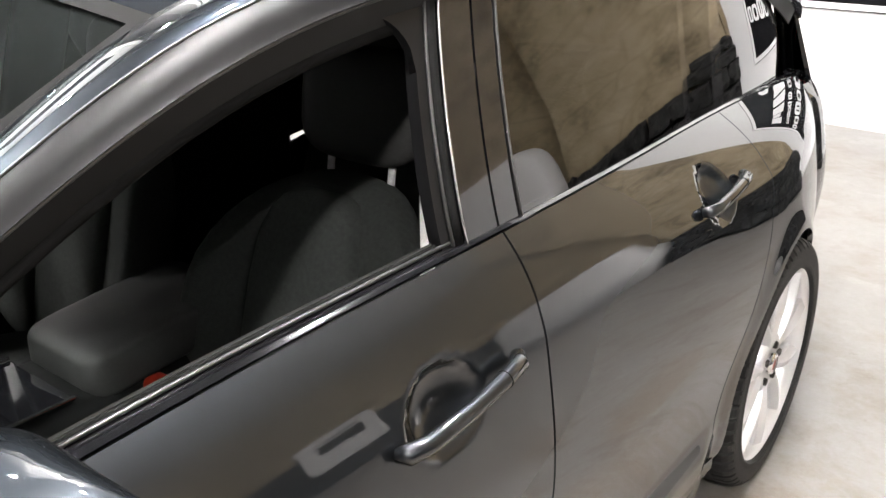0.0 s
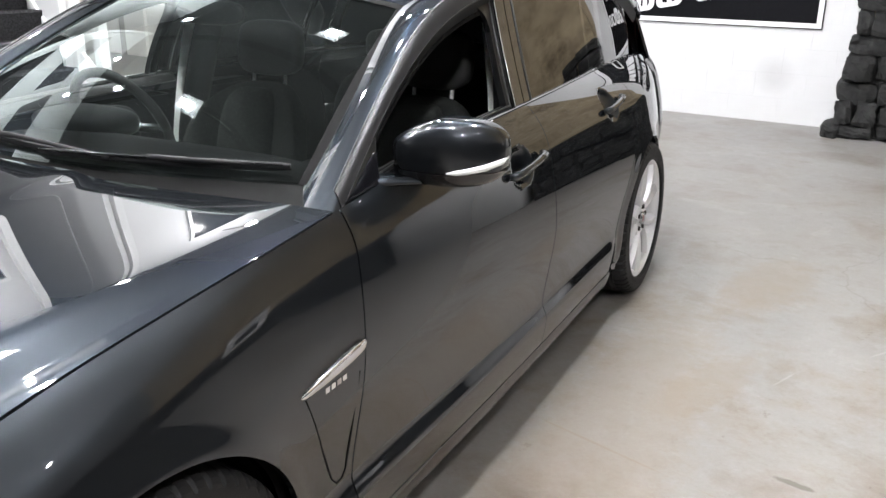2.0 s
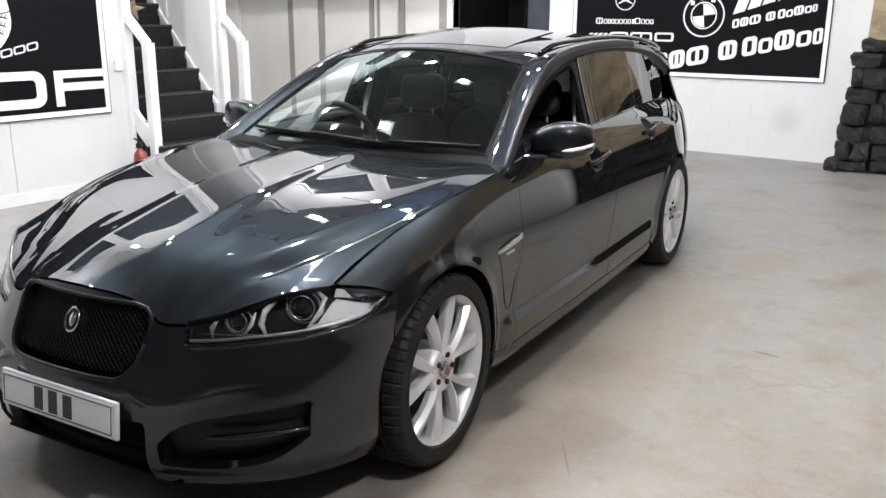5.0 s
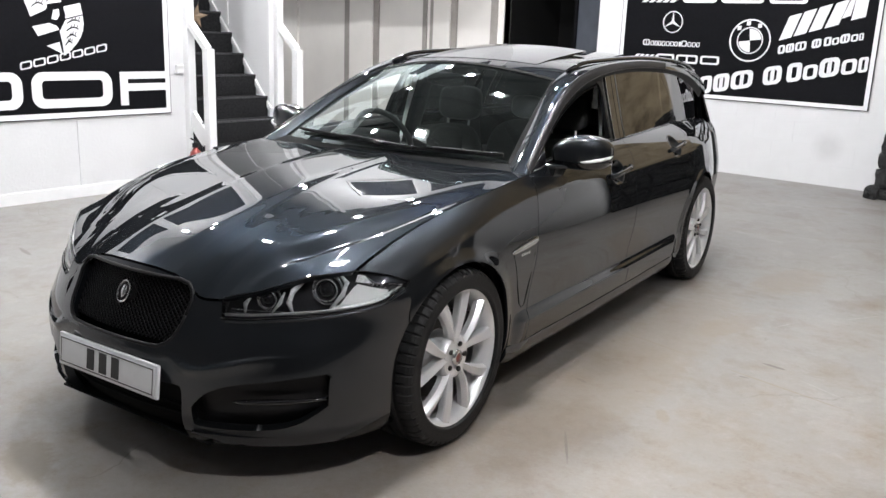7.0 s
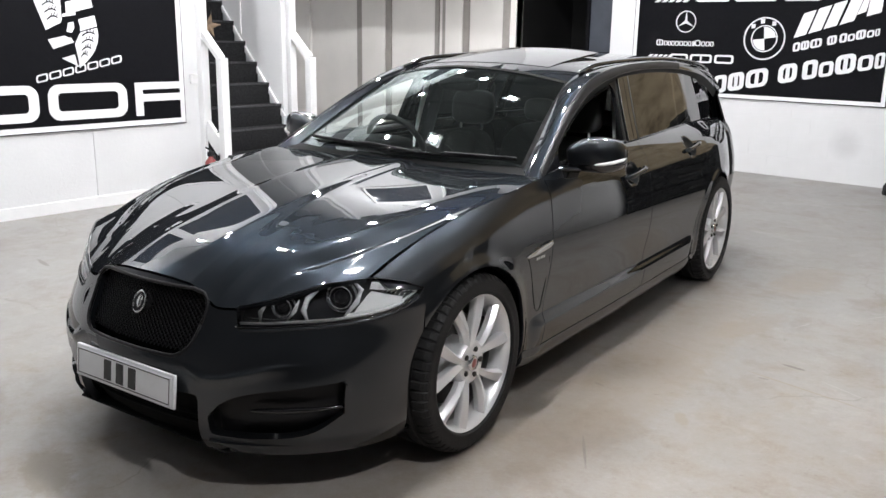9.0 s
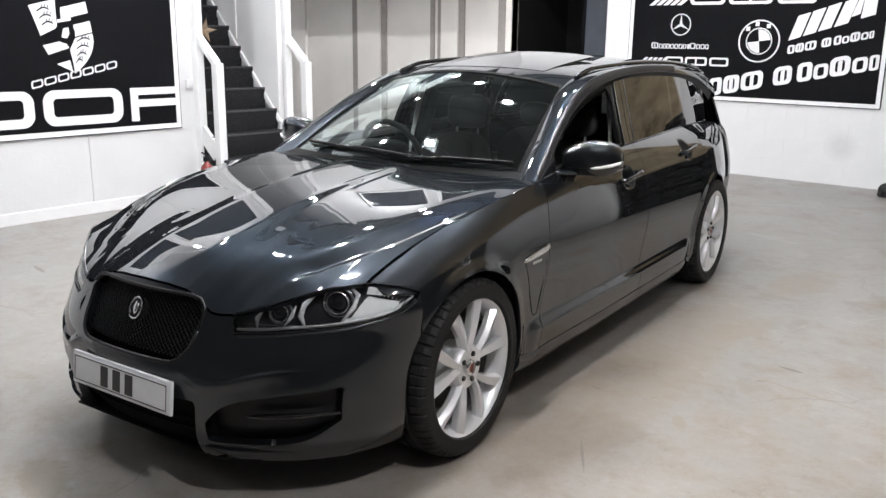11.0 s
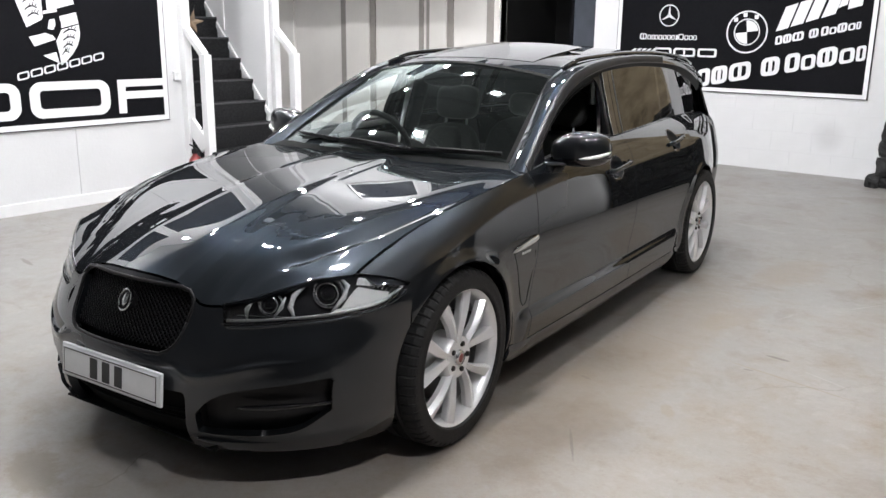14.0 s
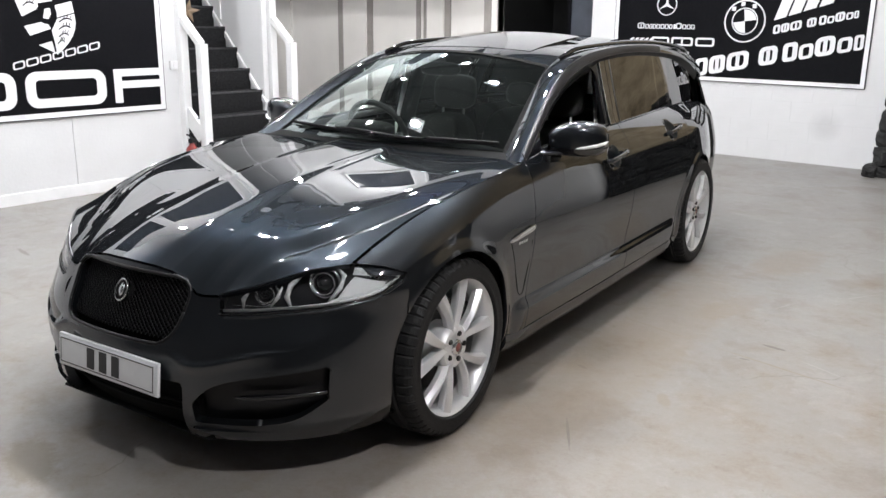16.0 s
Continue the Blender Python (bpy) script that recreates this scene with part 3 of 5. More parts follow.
def sheet(name, fn, us, vs, material, parent, holes=(), coords=None, lip=0.014, mirror=False, label="", refer=None):
    """One pressed panel: fn over a grid; what lies in a hole goes, and the cut follows the hole's outline. Edges are turned in."""
    coords = coords or (lambda u, v: (u, v))
    grid = [[coords(u, v) for v in vs] for u in us]

    def inside(p):
        return min([h(*p) for h in holes] or [1.0])
    ins = [[inside(p) < 0 for p in row] for row in grid]
    faces = [(i, j) for i in range(len(us) - 1) for j in range(len(vs) - 1) if not (ins[i][j] and ins[i + 1][j] and ins[i][j + 1] and ins[i + 1][j + 1])]
    used = {(i + a, j + b) for i, j in faces for a in (0, 1) for b in (0, 1)}
    made = []
    for sign in ((1, -1) if mirror else (1,)):
        bm = bmesh.new()
        verts = {}
        for i, j in sorted(used):
            p = grid[i][j]
            if ins[i][j]:
                for _ in range(4):
                    e, d = 1e-4, inside(p)
                    g = ((inside((p[0] + e, p[1])) - d) / e, (inside((p[0], p[1] + e)) - d) / e)
                    n = g[0] ** 2 + g[1] ** 2 or 1
                    p = (p[0] - d * g[0] / n, p[1] - d * g[1] / n)
                if math.dist(p, grid[i][j]) > 0.06:
                    p = grid[i][j]
            q = fn(*p)
            verts[i, j] = bm.verts.new((q.x * sign, q.y, q.z))
        for i, j in faces:
            loop = [verts[i, j], verts[i + 1, j], verts[i + 1, j + 1], verts[i, j + 1]]
            bm.faces.new(loop)
        bmesh.ops.remove_doubles(bm, verts=bm.verts, dist=2e-4)
        bm.normal_update()
        ref = refer or CENTRE
        if sum(f.normal.dot(f.calc_center_median() - ref) * f.calc_area() for f in bm.faces) < 0:
            bmesh.ops.reverse_faces(bm, faces=bm.faces)
        bm.normal_update()
        if lip:
            rim = [e for e in bm.edges if e.is_boundary]
            normal = {v: v.normal.copy() for e in rim for v in e.verts}
            where = {v.co.copy().freeze(): n for v, n in normal.items()}
            out = bmesh.ops.extrude_edge_only(bm, edges=rim)
            for e in rim:
                e.smooth = False
            for v in [g for g in out["geom"] if isinstance(g, bmesh.types.BMVert)]:
                v.co -= where[v.co.copy().freeze()] * lip
            bm.normal_update()
        made.append(part(name, bm, material, parent, label))
    return made


CAR_TURN = 6.0
car = tagged(holder("estate_car", pose(0, 0, 0, 0, 0, CAR_TURN)), "dark grey metallic estate car with silver alloy wheels", "car")

# panels of the flank, split at the shut lines
line_nose = steps((0.16, -0.30), (0.69, -0.30), (0.745, -0.43), (2, -0.43))
line_a = spline((0.25, 0.53), (0.4, 0.55), (0.68, 0.60), (0.91, 0.64), (0.96, 0.645))
line_b = spline((0.25, 1.63), (0.38, 1.645), (0.55, 1.69), (0.95, 1.735), (1.02, 1.745))
line_c = spline((0.25, 2.44), (0.4, 2.47), (0.55, 2.53), (0.68, 2.62), (0.8, 2.70), (0.95, 2.73), (1.02, 2.735))
GAP = 0.0024


def dished_at(y, z):
    """The flank with the hollows behind the two door handles."""
    p = side_at(y, z)
    for yc, zc in ((1.497, 0.869), (2.425, 0.912)):
        d = ((y - yc) / 0.074) ** 2 + ((z - zc) / 0.052) ** 2
        if d < 1:
            p.x -= 0.038 * (1 - d) ** 0.6
    return p


def flank(name, la, lb, low, nu, nv=84, holes=(), label="", material=None):
    def coords(u, v):
        # v runs from the lower edge to the top edge of the flank
        ya, yb = la(0.7), lb(0.7)
        y = ya + (yb - ya) * u
        for _ in range(3):
            z = low + (edge_z(y) - low) * v
            y = la(z) + GAP + (lb(z) - la(z) - 2 * GAP) * u
        return (y, low + (edge_z(y) - low) * v)
    return sheet(name, dished_at, span(0, 1, nu), span(0, 1, nv), material or PAINT, car, [arch_hole, *holes], coords, mirror=True, label=label)


wings = flank("front_wing", line_nose, line_a, 0.20, 60)
doors_f = flank("front_door", line_a, line_b, 0.262, 150, 96)
doors_r = flank("rear_door", line_b, line_c, 0.262, 130, 96)
flank("rear_quarter", line_c, lambda z: 3.6, 0.20, 60)
sheet("sill", lambda y, z: Vector((side_x(y, z) + 0.016 * math.sin(math.pi * (z - 0.16) / 0.1), y, z)), span(0.40, 2.52, 50), span(0.16, 0.258, 6), PAINT, car, [arch_hole], mirror=True)

# the front
grille_hole = rounded(0, 0.592, 0.288, 0.104, 0.07, 0.12)
intake_hole = rounded(0, 0.255, 0.318, 0.122, 0.02, 0.10)


fog_top = spline((0.34, 0.285), (0.40, 0.352), (0.477, 0.393), (0.6, 0.416), (0.74, 0.435))
fog_low = spline((0.34, 0.236), (0.5, 0.238), (0.6, 0.245), (0.66, 0.264), (0.72, 0.315))


def fog_hole(x, z):
    return max(z - fog_top(x), fog_low(x) - z, 0.358 - x, x - 0.728)


def above_bumper(x, z):
    x = abs(x)
    top = hood_front(x) - 0.004 if x < 0.40 else lamp_low(x) - 0.004
    return top - z


bumper = sheet("front_bumper", nose_at, [0.853 * math.sin(math.radians(a)) for a in span(-90, 90, 150)], span(0.165, 0.42, 40) + span(0.4225, 0.54, 60) + span(0.545, 0.76, 30), PAINT, car,
               [grille_hole, intake_hole, fog_hole, lambda x, z: fog_hole(-x, z), above_bumper, lambda x, z: arch_hole(nose_at(x, z).y, z), lambda x, z: -0.302 - nose_at(x, z).y], lip=0.03)[0]
sheet("bonnet", lambda u, s: hood_at(u * 0.993, 0.003 + s * 0.995), span(-1, 1, 360), [s ** 1.3 for s in span(0, 1, 64)], PAINT, car)
sheet("windscreen", screen_at, span(-1, 1, 40), span(0, 1, 24), CLEAR, car, lip=0)
sheet("roof_side", rail_at, span(-0.04, 1, 94), span(0, 1, 10), PAINT, car, mirror=True)
sheet("roof", roof_at, span(-1, 1, 36), span(0, 1, 50), PAINT, car, [lambda u, s: max(abs(u) - 0.64, abs(s - 0.17) - 0.100)])
sheet("rear_bumper", lambda u, z: tail_at(u * side_at(3.6, min(z, edge_z(3.6) - 0.002)).x, z), [math.sin(math.radians(a)) for a in span(-90, 90, 80)], span(0.2, 0.96, 34), PAINT, car)


def hatch_at(u, v):
    a = tail_at(0.62 * u, 0.955)
    b = Vector((0.47 * u, 3.935 - 0.05 * u * u, 1.32 - 0.05 * u * u))
    return a.lerp(b, v)


sheet("tailgate_window", hatch_at, span(-1, 1, 24), span(0, 1, 10), TINT, car)

# side glass and pillars
for name, a, b, mat in (("b_pillar", 1.665, 1.742, GLOSS), ("rear_door_pillar", 1.748, 1.802, GLOSS), ("rear_window", 1.805, 2.5246, TINT), ("window_divider", 2.525, 2.5596, GLOSS), ("quarter_light", 2.56, 2.7246, TINT), ("c_pillar", 2.725, 2.8046, GLOSS), ("rear_side_window", 2.805, 3.6196, TINT), ("d_pillar", 3.62, 3.76, GLOSS)):
    sheet(name, glass_at, span(a, b, 14), span(0, 1, 10), mat, car, mirror=True, lip=0.006 if mat == GLOSS else 0)


# black inner shell, wheel wells and floor of the car
sheet("inner_shell", lambda y, z: side_at(y, z) - Vector((0.05, 0, 0)), span(-0.28, 3.6, 120), span(0.17, 0.94, 24), SHELL, car, [arch_hole, lambda y, z: edge_z(y) - 0.03 - z], mirror=True, lip=0)
sheet("nose_shell", lambda x, z: nose_at(x, z) + Vector((0, 0.09, 0)), span(-0.76, 0.76, 40), span(0.172, 0.70, 20), SHELL, car, lip=0)
part("undertray", boxed(-0.60, 0.60, -0.60, -0.35, 0.168, 0.176), SHELL, car)
for sign in (1, -1):
    part("intake_cheek", boxed(0.337 * sign - 0.012, 0.337 * sign + 0.012, -0.80, -0.50, 0.168, 0.42), SHELL, car)
part("splitter_tray", boxed(-0.40, 0.40, -0.80, -0.60, 0.168, 0.176), SHELL, car)
part("underbody", boxed(-0.70, 0.70, -0.50, 3.75, 0.17, 0.21), SHELL, car)
for hub in (HUB_F, HUB_R):
    for sign in (1, -1):
        bm = bmesh.new()
        a = [bm.verts.new((sign * 0.52, hub + 0.375 * math.cos(t), HUB_Z + 0.375 * math.sin(t))) for t in span(-0.15, math.pi + 0.15, 28)]
        b = [bm.verts.new((sign * 0.79, hub + 0.375 * math.cos(t), HUB_Z + 0.375 * math.sin(t))) for t in span(-0.15, math.pi + 0.15, 28)]
        for i in range(28):
            bm.faces.new((a[i], a[i + 1], b[i + 1], b[i]))
        bm.faces.new(a)
        part("arch_liner", bm, SHELL, car)


# ---- wheels ----
def tyre_mesh():
    """A low tyre: smooth walls with a rim guard, shoulder lugs cut apart by sipes, grooves round the tread."""
    prof = [(0.262, -0.118), (0.285, -0.126), (0.312, -0.127), (0.331, -0.117), (0.338, -0.104), (0.3425, -0.072), (0.336, -0.066), (0.336, -0.056), (0.3435, -0.05), (0.3435, -0.006), (0.336, -0.004), (0.336, 0.004), (0.3435, 0.006),
            (0.3435, 0.05), (0.336, 0.056), (0.336, 0.066), (0.3425, 0.072), (0.338, 0.104), (0.331, 0.117), (0.322, 0.1245), (0.316, 0.1265), (0.300, 0.1275), (0.284, 0.1265), (0.276, 0.1285), (0.268, 0.1275), (0.262, 0.118)]
    bm = bmesh.new()
    lugs, per = 58, 6
    n = lugs * per
    rows = []
    for k in range(n):
        a = 2 * math.pi * k / n
        row = []
        for r, h in prof:
            if k % per < 1 and r > 0.32 and abs(h) > 0.07:
                r -= 0.007
            row.append(bm.verts.new((h, r * math.cos(a), r * math.sin(a))))
        rows.append(row)
    for k in range(n):
        for j in range(len(prof) - 1):
            bm.faces.new((rows[k][j], rows[k][j + 1], rows[(k + 1) % n][j + 1], rows[(k + 1) % n][j]))
    bmesh.ops.recalc_face_normals(bm, faces=bm.faces)
    for e in bm.edges:
        if len(e.link_faces) == 2 and e.calc_face_angle(0) > 0.35:
            e.smooth = False
    return finish("tyre", bm, RUBBER, True)


def rim_mesh():
    bm = lathe([(0.236, 0.04), (0.243, 0.09), (0.256, 0.112), (0.268, 0.120), (0.272, 0.116), (0.270, 0.105)], 96)
    hub = lathe([(0.0, 0.094), (0.03, 0.098), (0.06, 0.105), (0.078, 0.102), (0.086, 0.092), (0.088, 0.075), (0.088, 0.0)], 40)
    merge(bm, hub)
    bmesh.ops.recalc_face_normals(bm, faces=bm.faces)
    for e in bm.edges:
        if len(e.link_faces) == 2 and e.calc_face_angle(0) > 0.6:
            e.smooth = False
    return finish("wheel", bm, ALLOY, True)


def spoke_mesh(twist):
    """A broad blade, waisted towards the hub, with a long crease on its face and a flank that falls away from it."""
    bm = bmesh.new()
    rings = []
    for s in span(0, 1, 14):
        r = 0.040 + s * 0.216
        w = 0.0135 + 0.0085 * smooth(0.15, 0.85, s) + 0.006 * s ** 5
        x = 0.094 + 0.010 * s + 0.010 * math.sin(math.pi * s)
        a = twist * (1 - s) ** 1.5
        c, t = Vector((0, math.cos(a), math.sin(a))), Vector((0, -math.sin(a), math.cos(a)))
        sec = [(-w * 0.80, -0.036), (-w, -0.010), (-w * 0.90, -0.004), (w * 0.42, 0.007), (w * 0.60, 0.004), (w, -0.014), (w * 0.82, -0.036)]
        if twist > 0:
            sec = [(-q, h) for q, h in sec[::-1]]
        rings.append([bm.verts.new(c * r + t * q + Vector((x + h, 0, 0))) for q, h in sec])
    m = len(rings[0])
    for i in range(len(rings) - 1):
        for j in range(m):
            bm.faces.new((rings[i][j], rings[i][(j + 1) % m], rings[i + 1][(j + 1) % m], rings[i + 1][j]))
    bm.faces.new(rings[0])
    bm.faces.new(rings[-1])
    bmesh.ops.recalc_face_normals(bm, faces=bm.faces)
    for e in bm.edges:
        if len(e.link_faces) == 2 and e.calc_face_angle(0) > 0.25:
            e.smooth = False
    return finish("spoke", bm, ALLOY, True)


TYRE, RIM = tyre_mesh(), rim_mesh()
# the barrel's alloy is darker and rougher than the rim and spokes
BARREL = finish("barrel", lathe([(0.232, -0.10), (0.262, -0.108), (0.264, -0.10), (0.246, -0.085), (0.236, 0.0401)], 96), plain("darker_alloy", (0.42, 0.42, 0.425), 0.38, 0.6, vary=0.15))
SPOKES = (spoke_mesh(0.24), spoke_mesh(-0.24))
DISC = finish("brake_disc", lathe([(0.05, 0.0), (0.178, 0.0), (0.178, -0.03), (0.05, -0.03)], 48), STEEL)
CAP = finish("centre_cap", lathe([(0.0, 0.012), (0.017, 0.010), (0.020, 0.004), (0.021, -0.004)], 28), plain("dull_red_cap", (0.28, 0.10, 0.09), 0.3, 0.3))
CAP_RING = finish("cap_ring", lathe([(0.019, 0.011), (0.026, 0.011), (0.031, 0.003), (0.031, -0.004)], 28), CHROME)
NUT = finish("wheel_nut", lathe([(0.0, 0.005), (0.009, 0.005), (0.0105, 0.002), (0.011, -0.012)], 6), STEEL)
CALIPER = finish("brake_caliper", boxed(-0.05, 0.03, -0.075, 0.075, -0.03, 0.05, 0.012), MATT)
for hub, x in ((HUB_F, 0.747), (HUB_R, 0.757)):
    for sign in (1, -1):
        w = new("wheel", RIM)
        w.parent = car
        w.matrix_basis = pose(sign * x, hub, HUB_Z, 0, 0, 0 if sign > 0 else 180) @ pose(0, 0, 0, 14 if hub else 0)
        w["label"] = "silver ten-spoke alloy wheel"
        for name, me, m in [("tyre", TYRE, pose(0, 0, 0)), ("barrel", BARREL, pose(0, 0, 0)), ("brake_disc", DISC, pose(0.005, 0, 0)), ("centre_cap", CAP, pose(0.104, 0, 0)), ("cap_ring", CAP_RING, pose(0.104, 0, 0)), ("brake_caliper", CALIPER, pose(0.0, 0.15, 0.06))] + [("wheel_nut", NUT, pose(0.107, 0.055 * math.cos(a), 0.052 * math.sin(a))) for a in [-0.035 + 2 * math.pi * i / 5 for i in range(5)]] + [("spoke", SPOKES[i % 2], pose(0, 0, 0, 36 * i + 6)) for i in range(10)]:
            o = new(name, me)
            o.parent, o.matrix_basis = w, m

# ---- the car: lamps, grille and plate ----
INWARD = Vector((-0.45, 0.86, -0.14)).normalized()


def lamp_in(x, z, d):
    return nose_at(x, z) + INWARD * d


def flip(p, sign):
    return Vector((p[0] * sign, p[1], p[2]))


def lamp_patch(name, x0, x1, depth, mat, parent, sign, low, high, lip=0.0, nx=24, nz=8, label=""):
    def fn(x, t):
        return flip(lamp_in(x, low(x) + (high(x) - low(x)) * t, depth), sign)
    return sheet(name, fn, span(x0, x1, nx), span(0, 1, nz), mat, parent, lip=lip, label=label)[0]


def ring_tube(c, axis, radius, r, n=28):
    axis = Vector(axis).normalized()
    a = axis.cross(Vector((0, 0, 1))).normalized()
    b = axis.cross(a)
    return tube([Vector(c) + (a * math.cos(t) + b * math.sin(t)) * radius for t in span(0, 2 * math.pi, n)], r, 8)


CHROME_DULL = plain("bright_reflector", (0.72, 0.73, 0.74), 0.22, 1.0, vary=0.05)
LAMP_BLACK = plain("lamp_housing", (0.016, 0.016, 0.018), 0.3)
# the fine speckle paints the reflectors' glitter into their colour
BLADE = plain("white_reflector_blade", (0.90, 0.905, 0.91), 0.2, 0.1, vary=0.25, scale=90)
MESH_BLACK = plain("satin_black_mesh", (0.010, 0.010, 0.011), 0.32, spec=0.22)
for sign in (1, -1):
    lens = lamp_patch("headlight", 0.404, 0.829, 0.002, LENS, car, sign, lambda x: lamp_low(x) + 0.001, lambda x: max(lamp_high(x), lamp_low(x) + 0.002), label="clear headlamp lens")
    lamp_patch("housing", 0.404, 0.822, 0.058, LAMP_BLACK, lens, sign, lamp_low, lamp_high, lip=-0.054)
    for (x, z), r in (((0.526, 0.661), 0.028), ((0.672, 0.694), 0.036)):
        c = flip(lamp_in(x, z, 0.036), sign)
        ax = flip(-INWARD, sign)
        part("projector", blob(c, (r * 0.82,) * 3, 2.0, 20, 12), GLOSS, lens, "dark glass projector")
        part("projector_ring", ring_tube(c + ax * 0.012, ax, r, 0.0032), CHROME_DULL, lens)
        part("projector_cup", ring_tube(c - ax * 0.008, ax, r * 1.35, 0.006), CHROME_DULL, lens)
    for pts, r in ((((0.474, 0.665), (0.466, 0.645), (0.470, 0.615)), 0.007), (((0.566, 0.684), (0.565, 0.655), (0.548, 0.622)), 0.0065), (((0.614, 0.726), (0.590, 0.69), (0.588, 0.655), (0.604, 0.620)), 0.009), (((0.692, 0.742), (0.716, 0.716), (0.716, 0.68), (0.694, 0.634)), 0.0085)):
        part("chrome_blade", tube([flip(lamp_in(x, z, 0.030 - 0.012 * math.sin(math.pi * i / (len(pts) - 1))), sign) for i, (x, z) in enumerate(pts)], [r * (0.45 + 0.75 * math.sin(math.pi * i / (len(pts) - 1))) for i in range(len(pts))], 8), BLADE, lens)
    lamp_patch("indicator", 0.714, 0.806, 0.022, WHITE_LENS, lens, sign, lambda x: 0.641 + (x - 0.714) * 0.30, lambda x: min(0.711 - (x - 0.739) * 0.39, 0.643 + (x - 0.714) * 2.9), lip=0.01, nx=14, nz=4, label="frosted white indicator block")
    lamp_patch("indicator_bezel", 0.735, 0.826, 0.014, BLADE, lens, sign, lambda x: max(0.718 - (x - 0.735) * 0.22, lamp_low(x) + 0.003), lambda x: max(lamp_high(x) - 0.005, lamp_low(x) + 0.004), nx=12, nz=2)
    lamp_patch("lower_reflector", 0.700, 0.826, 0.014, BLADE, lens, sign, lambda x: lamp_low(x) + 0.013, lambda x: min(lamp_low(x) + 0.024, max(lamp_high(x) - 0.004, lamp_low(x) + 0.014)), nx=16, nz=2, label="clear reflector edge with its glitter painted as speckle")
    for x in span(0.765, 0.815, 6):
        part("reflector_rib", tube([flip(lamp_in(x, lamp_high(x) - 0.030, 0.010), sign), flip(lamp_in(x + 0.004, lamp_high(x) - 0.008, 0.010), sign)], 0.0014, 6), CHROME_DULL, lens)
    part("bumper_edge", tube([flip(nose_at(x, lamp_low(x) - 0.0085) + Vector((0, 0.002, 0)), sign) for x in span(0.42, 0.815, 30)], [0.002] + [0.0055] * 29 + [0.002], 10), PAINT, bumper)
    for z in (0.612, 0.622):
        part("inner_rib", tube([flip(lamp_in(x, z, 0.04), sign) for x in span(0.42, 0.58, 8)], 0.002, 6), CHROME_DULL, lens)
    part("light_strip", tube([flip(lamp_in(x, lamp_low(x) + 0.011, 0.012), sign) for x in span(0.415, 0.812, 26)], 0.0055, 8), WHITE_LENS, lens, "thin white light strip")
    part("lamp_base", tube([flip(lamp_in(x, lamp_low(x) + 0.001, 0.004), sign) for x in span(0.405, 0.825, 26)], 0.005, 8), GLOSS, lens)

# the grille: a black surround and a woven mesh behind it
grille = sheet("grille", lambda x, z: nose_at(x, z) + Vector((0, 0.075, 0)), span(-0.32, 0.32, 20), span(0.45, 0.72, 10), SHELL, car, lip=0, label="gloss black mesh grille")[0]


def outline(sdf, c, n=72):
    pts = []
    for a in span(0, 2 * math.pi, n):
        d = (math.cos(a), math.sin(a))
        lo, hi = 0.0, 0.6
        for _ in range(24):
            mid = (lo + hi) / 2
            if sdf(c[0] + d[0] * mid, c[1] + d[1] * mid) < 0:
                lo = mid
            else:
                hi = mid
        pts.append((c[0] + d[0] * lo, c[1] + d[1] * lo))
    return pts


part("grille_surround", tube([nose_at(x, z) + Vector((0, 0.004, 0)) for x, z in outline(grille_hole, (0, 0.592))], 0.007, 10), MESH_BLACK, grille)
bm = bmesh.new()
for k in range(-46, 47):
    for d in (1, -1):
        line = []
        for t in span(0.48, 0.705, 12):
            x = k * 0.0185 + d * (t - 0.59) * 1.15
            if grille_hole(x, t) < 0.004:
                line.append(nose_at(x, t) + Vector((0, 0.038 + 0.004 * d, 0)))
        if len(line) > 1:
            add_tube(bm, line, 0.0027, 5)
part("grille_mesh", bm, MESH_BLACK, grille, "black diamond mesh")
axis = Vector((0, -0.9, 0.42)).normalized()
turn = Vector((0, 0, 1)).rotation_difference(axis).to_matrix().to_4x4()
badge_at = Matrix.Translation((0, -0.800, 0.622)) @ turn @ Matrix.Diagonal((0.85, 1.15, 1, 1))
bm = lathe([(0.0, 0.002), (0.030, 0.004), (0.033, 0.0), (0.030, -0.030)], 36, "z")
emblem = part("round_badge", bm, MATT, grille, "round dark badge with a bright ring", at=badge_at)
part("badge_ring", lathe([(0.029, 0.005), (0.033, 0.009), (0.037, 0.005), (0.035, -0.004), (0.029, 0.0)], 36, "z"), CHROME, emblem)
part("badge_face", blob((0, 0.001, 0.004), (0.017, 0.022, 0.006), 1.7, 16, 8), CHROME_DULL, emblem)

plate = part("plate_backing", boxed(-0.262, 0.262, -0.012, 0.0, -0.058, 0.058, 0.004), PLATE, car, "white plate with a black border", at=pose(0.014, -0.888, 0.387, -6))
part("plate_face", boxed(-0.252, 0.252, -0.017, -0.0125, -0.049, 0.049, 0.003), PLATE, plate)
for x0, x1, z0, z1 in ((-0.246, 0.246, 0.041, 0.044), (-0.246, 0.246, -0.044, -0.041), (-0.246, -0.243, -0.041, 0.041), (0.243, 0.246, -0.041, 0.041)):
    part("plate_border", boxed(x0, x1, -0.0182, -0.0172, z0, z1), INK, plate, smooth=False)
for x in (-0.078, -0.012, 0.054):
    part("dark_bar", boxed(x - 0.020, x + 0.020, -0.0186, -0.0172, -0.036, 0.036, 0.0005), INK, plate, smooth=False)

# lower intake, corner intakes with a blade, and the chin
sheet("lower_grille", lambda x, z: nose_at(x, z) + Vector((0, 0.06, 0)), span(-0.34, 0.34, 20), span(0.14, 0.42, 8), SHELL, car, lip=0)
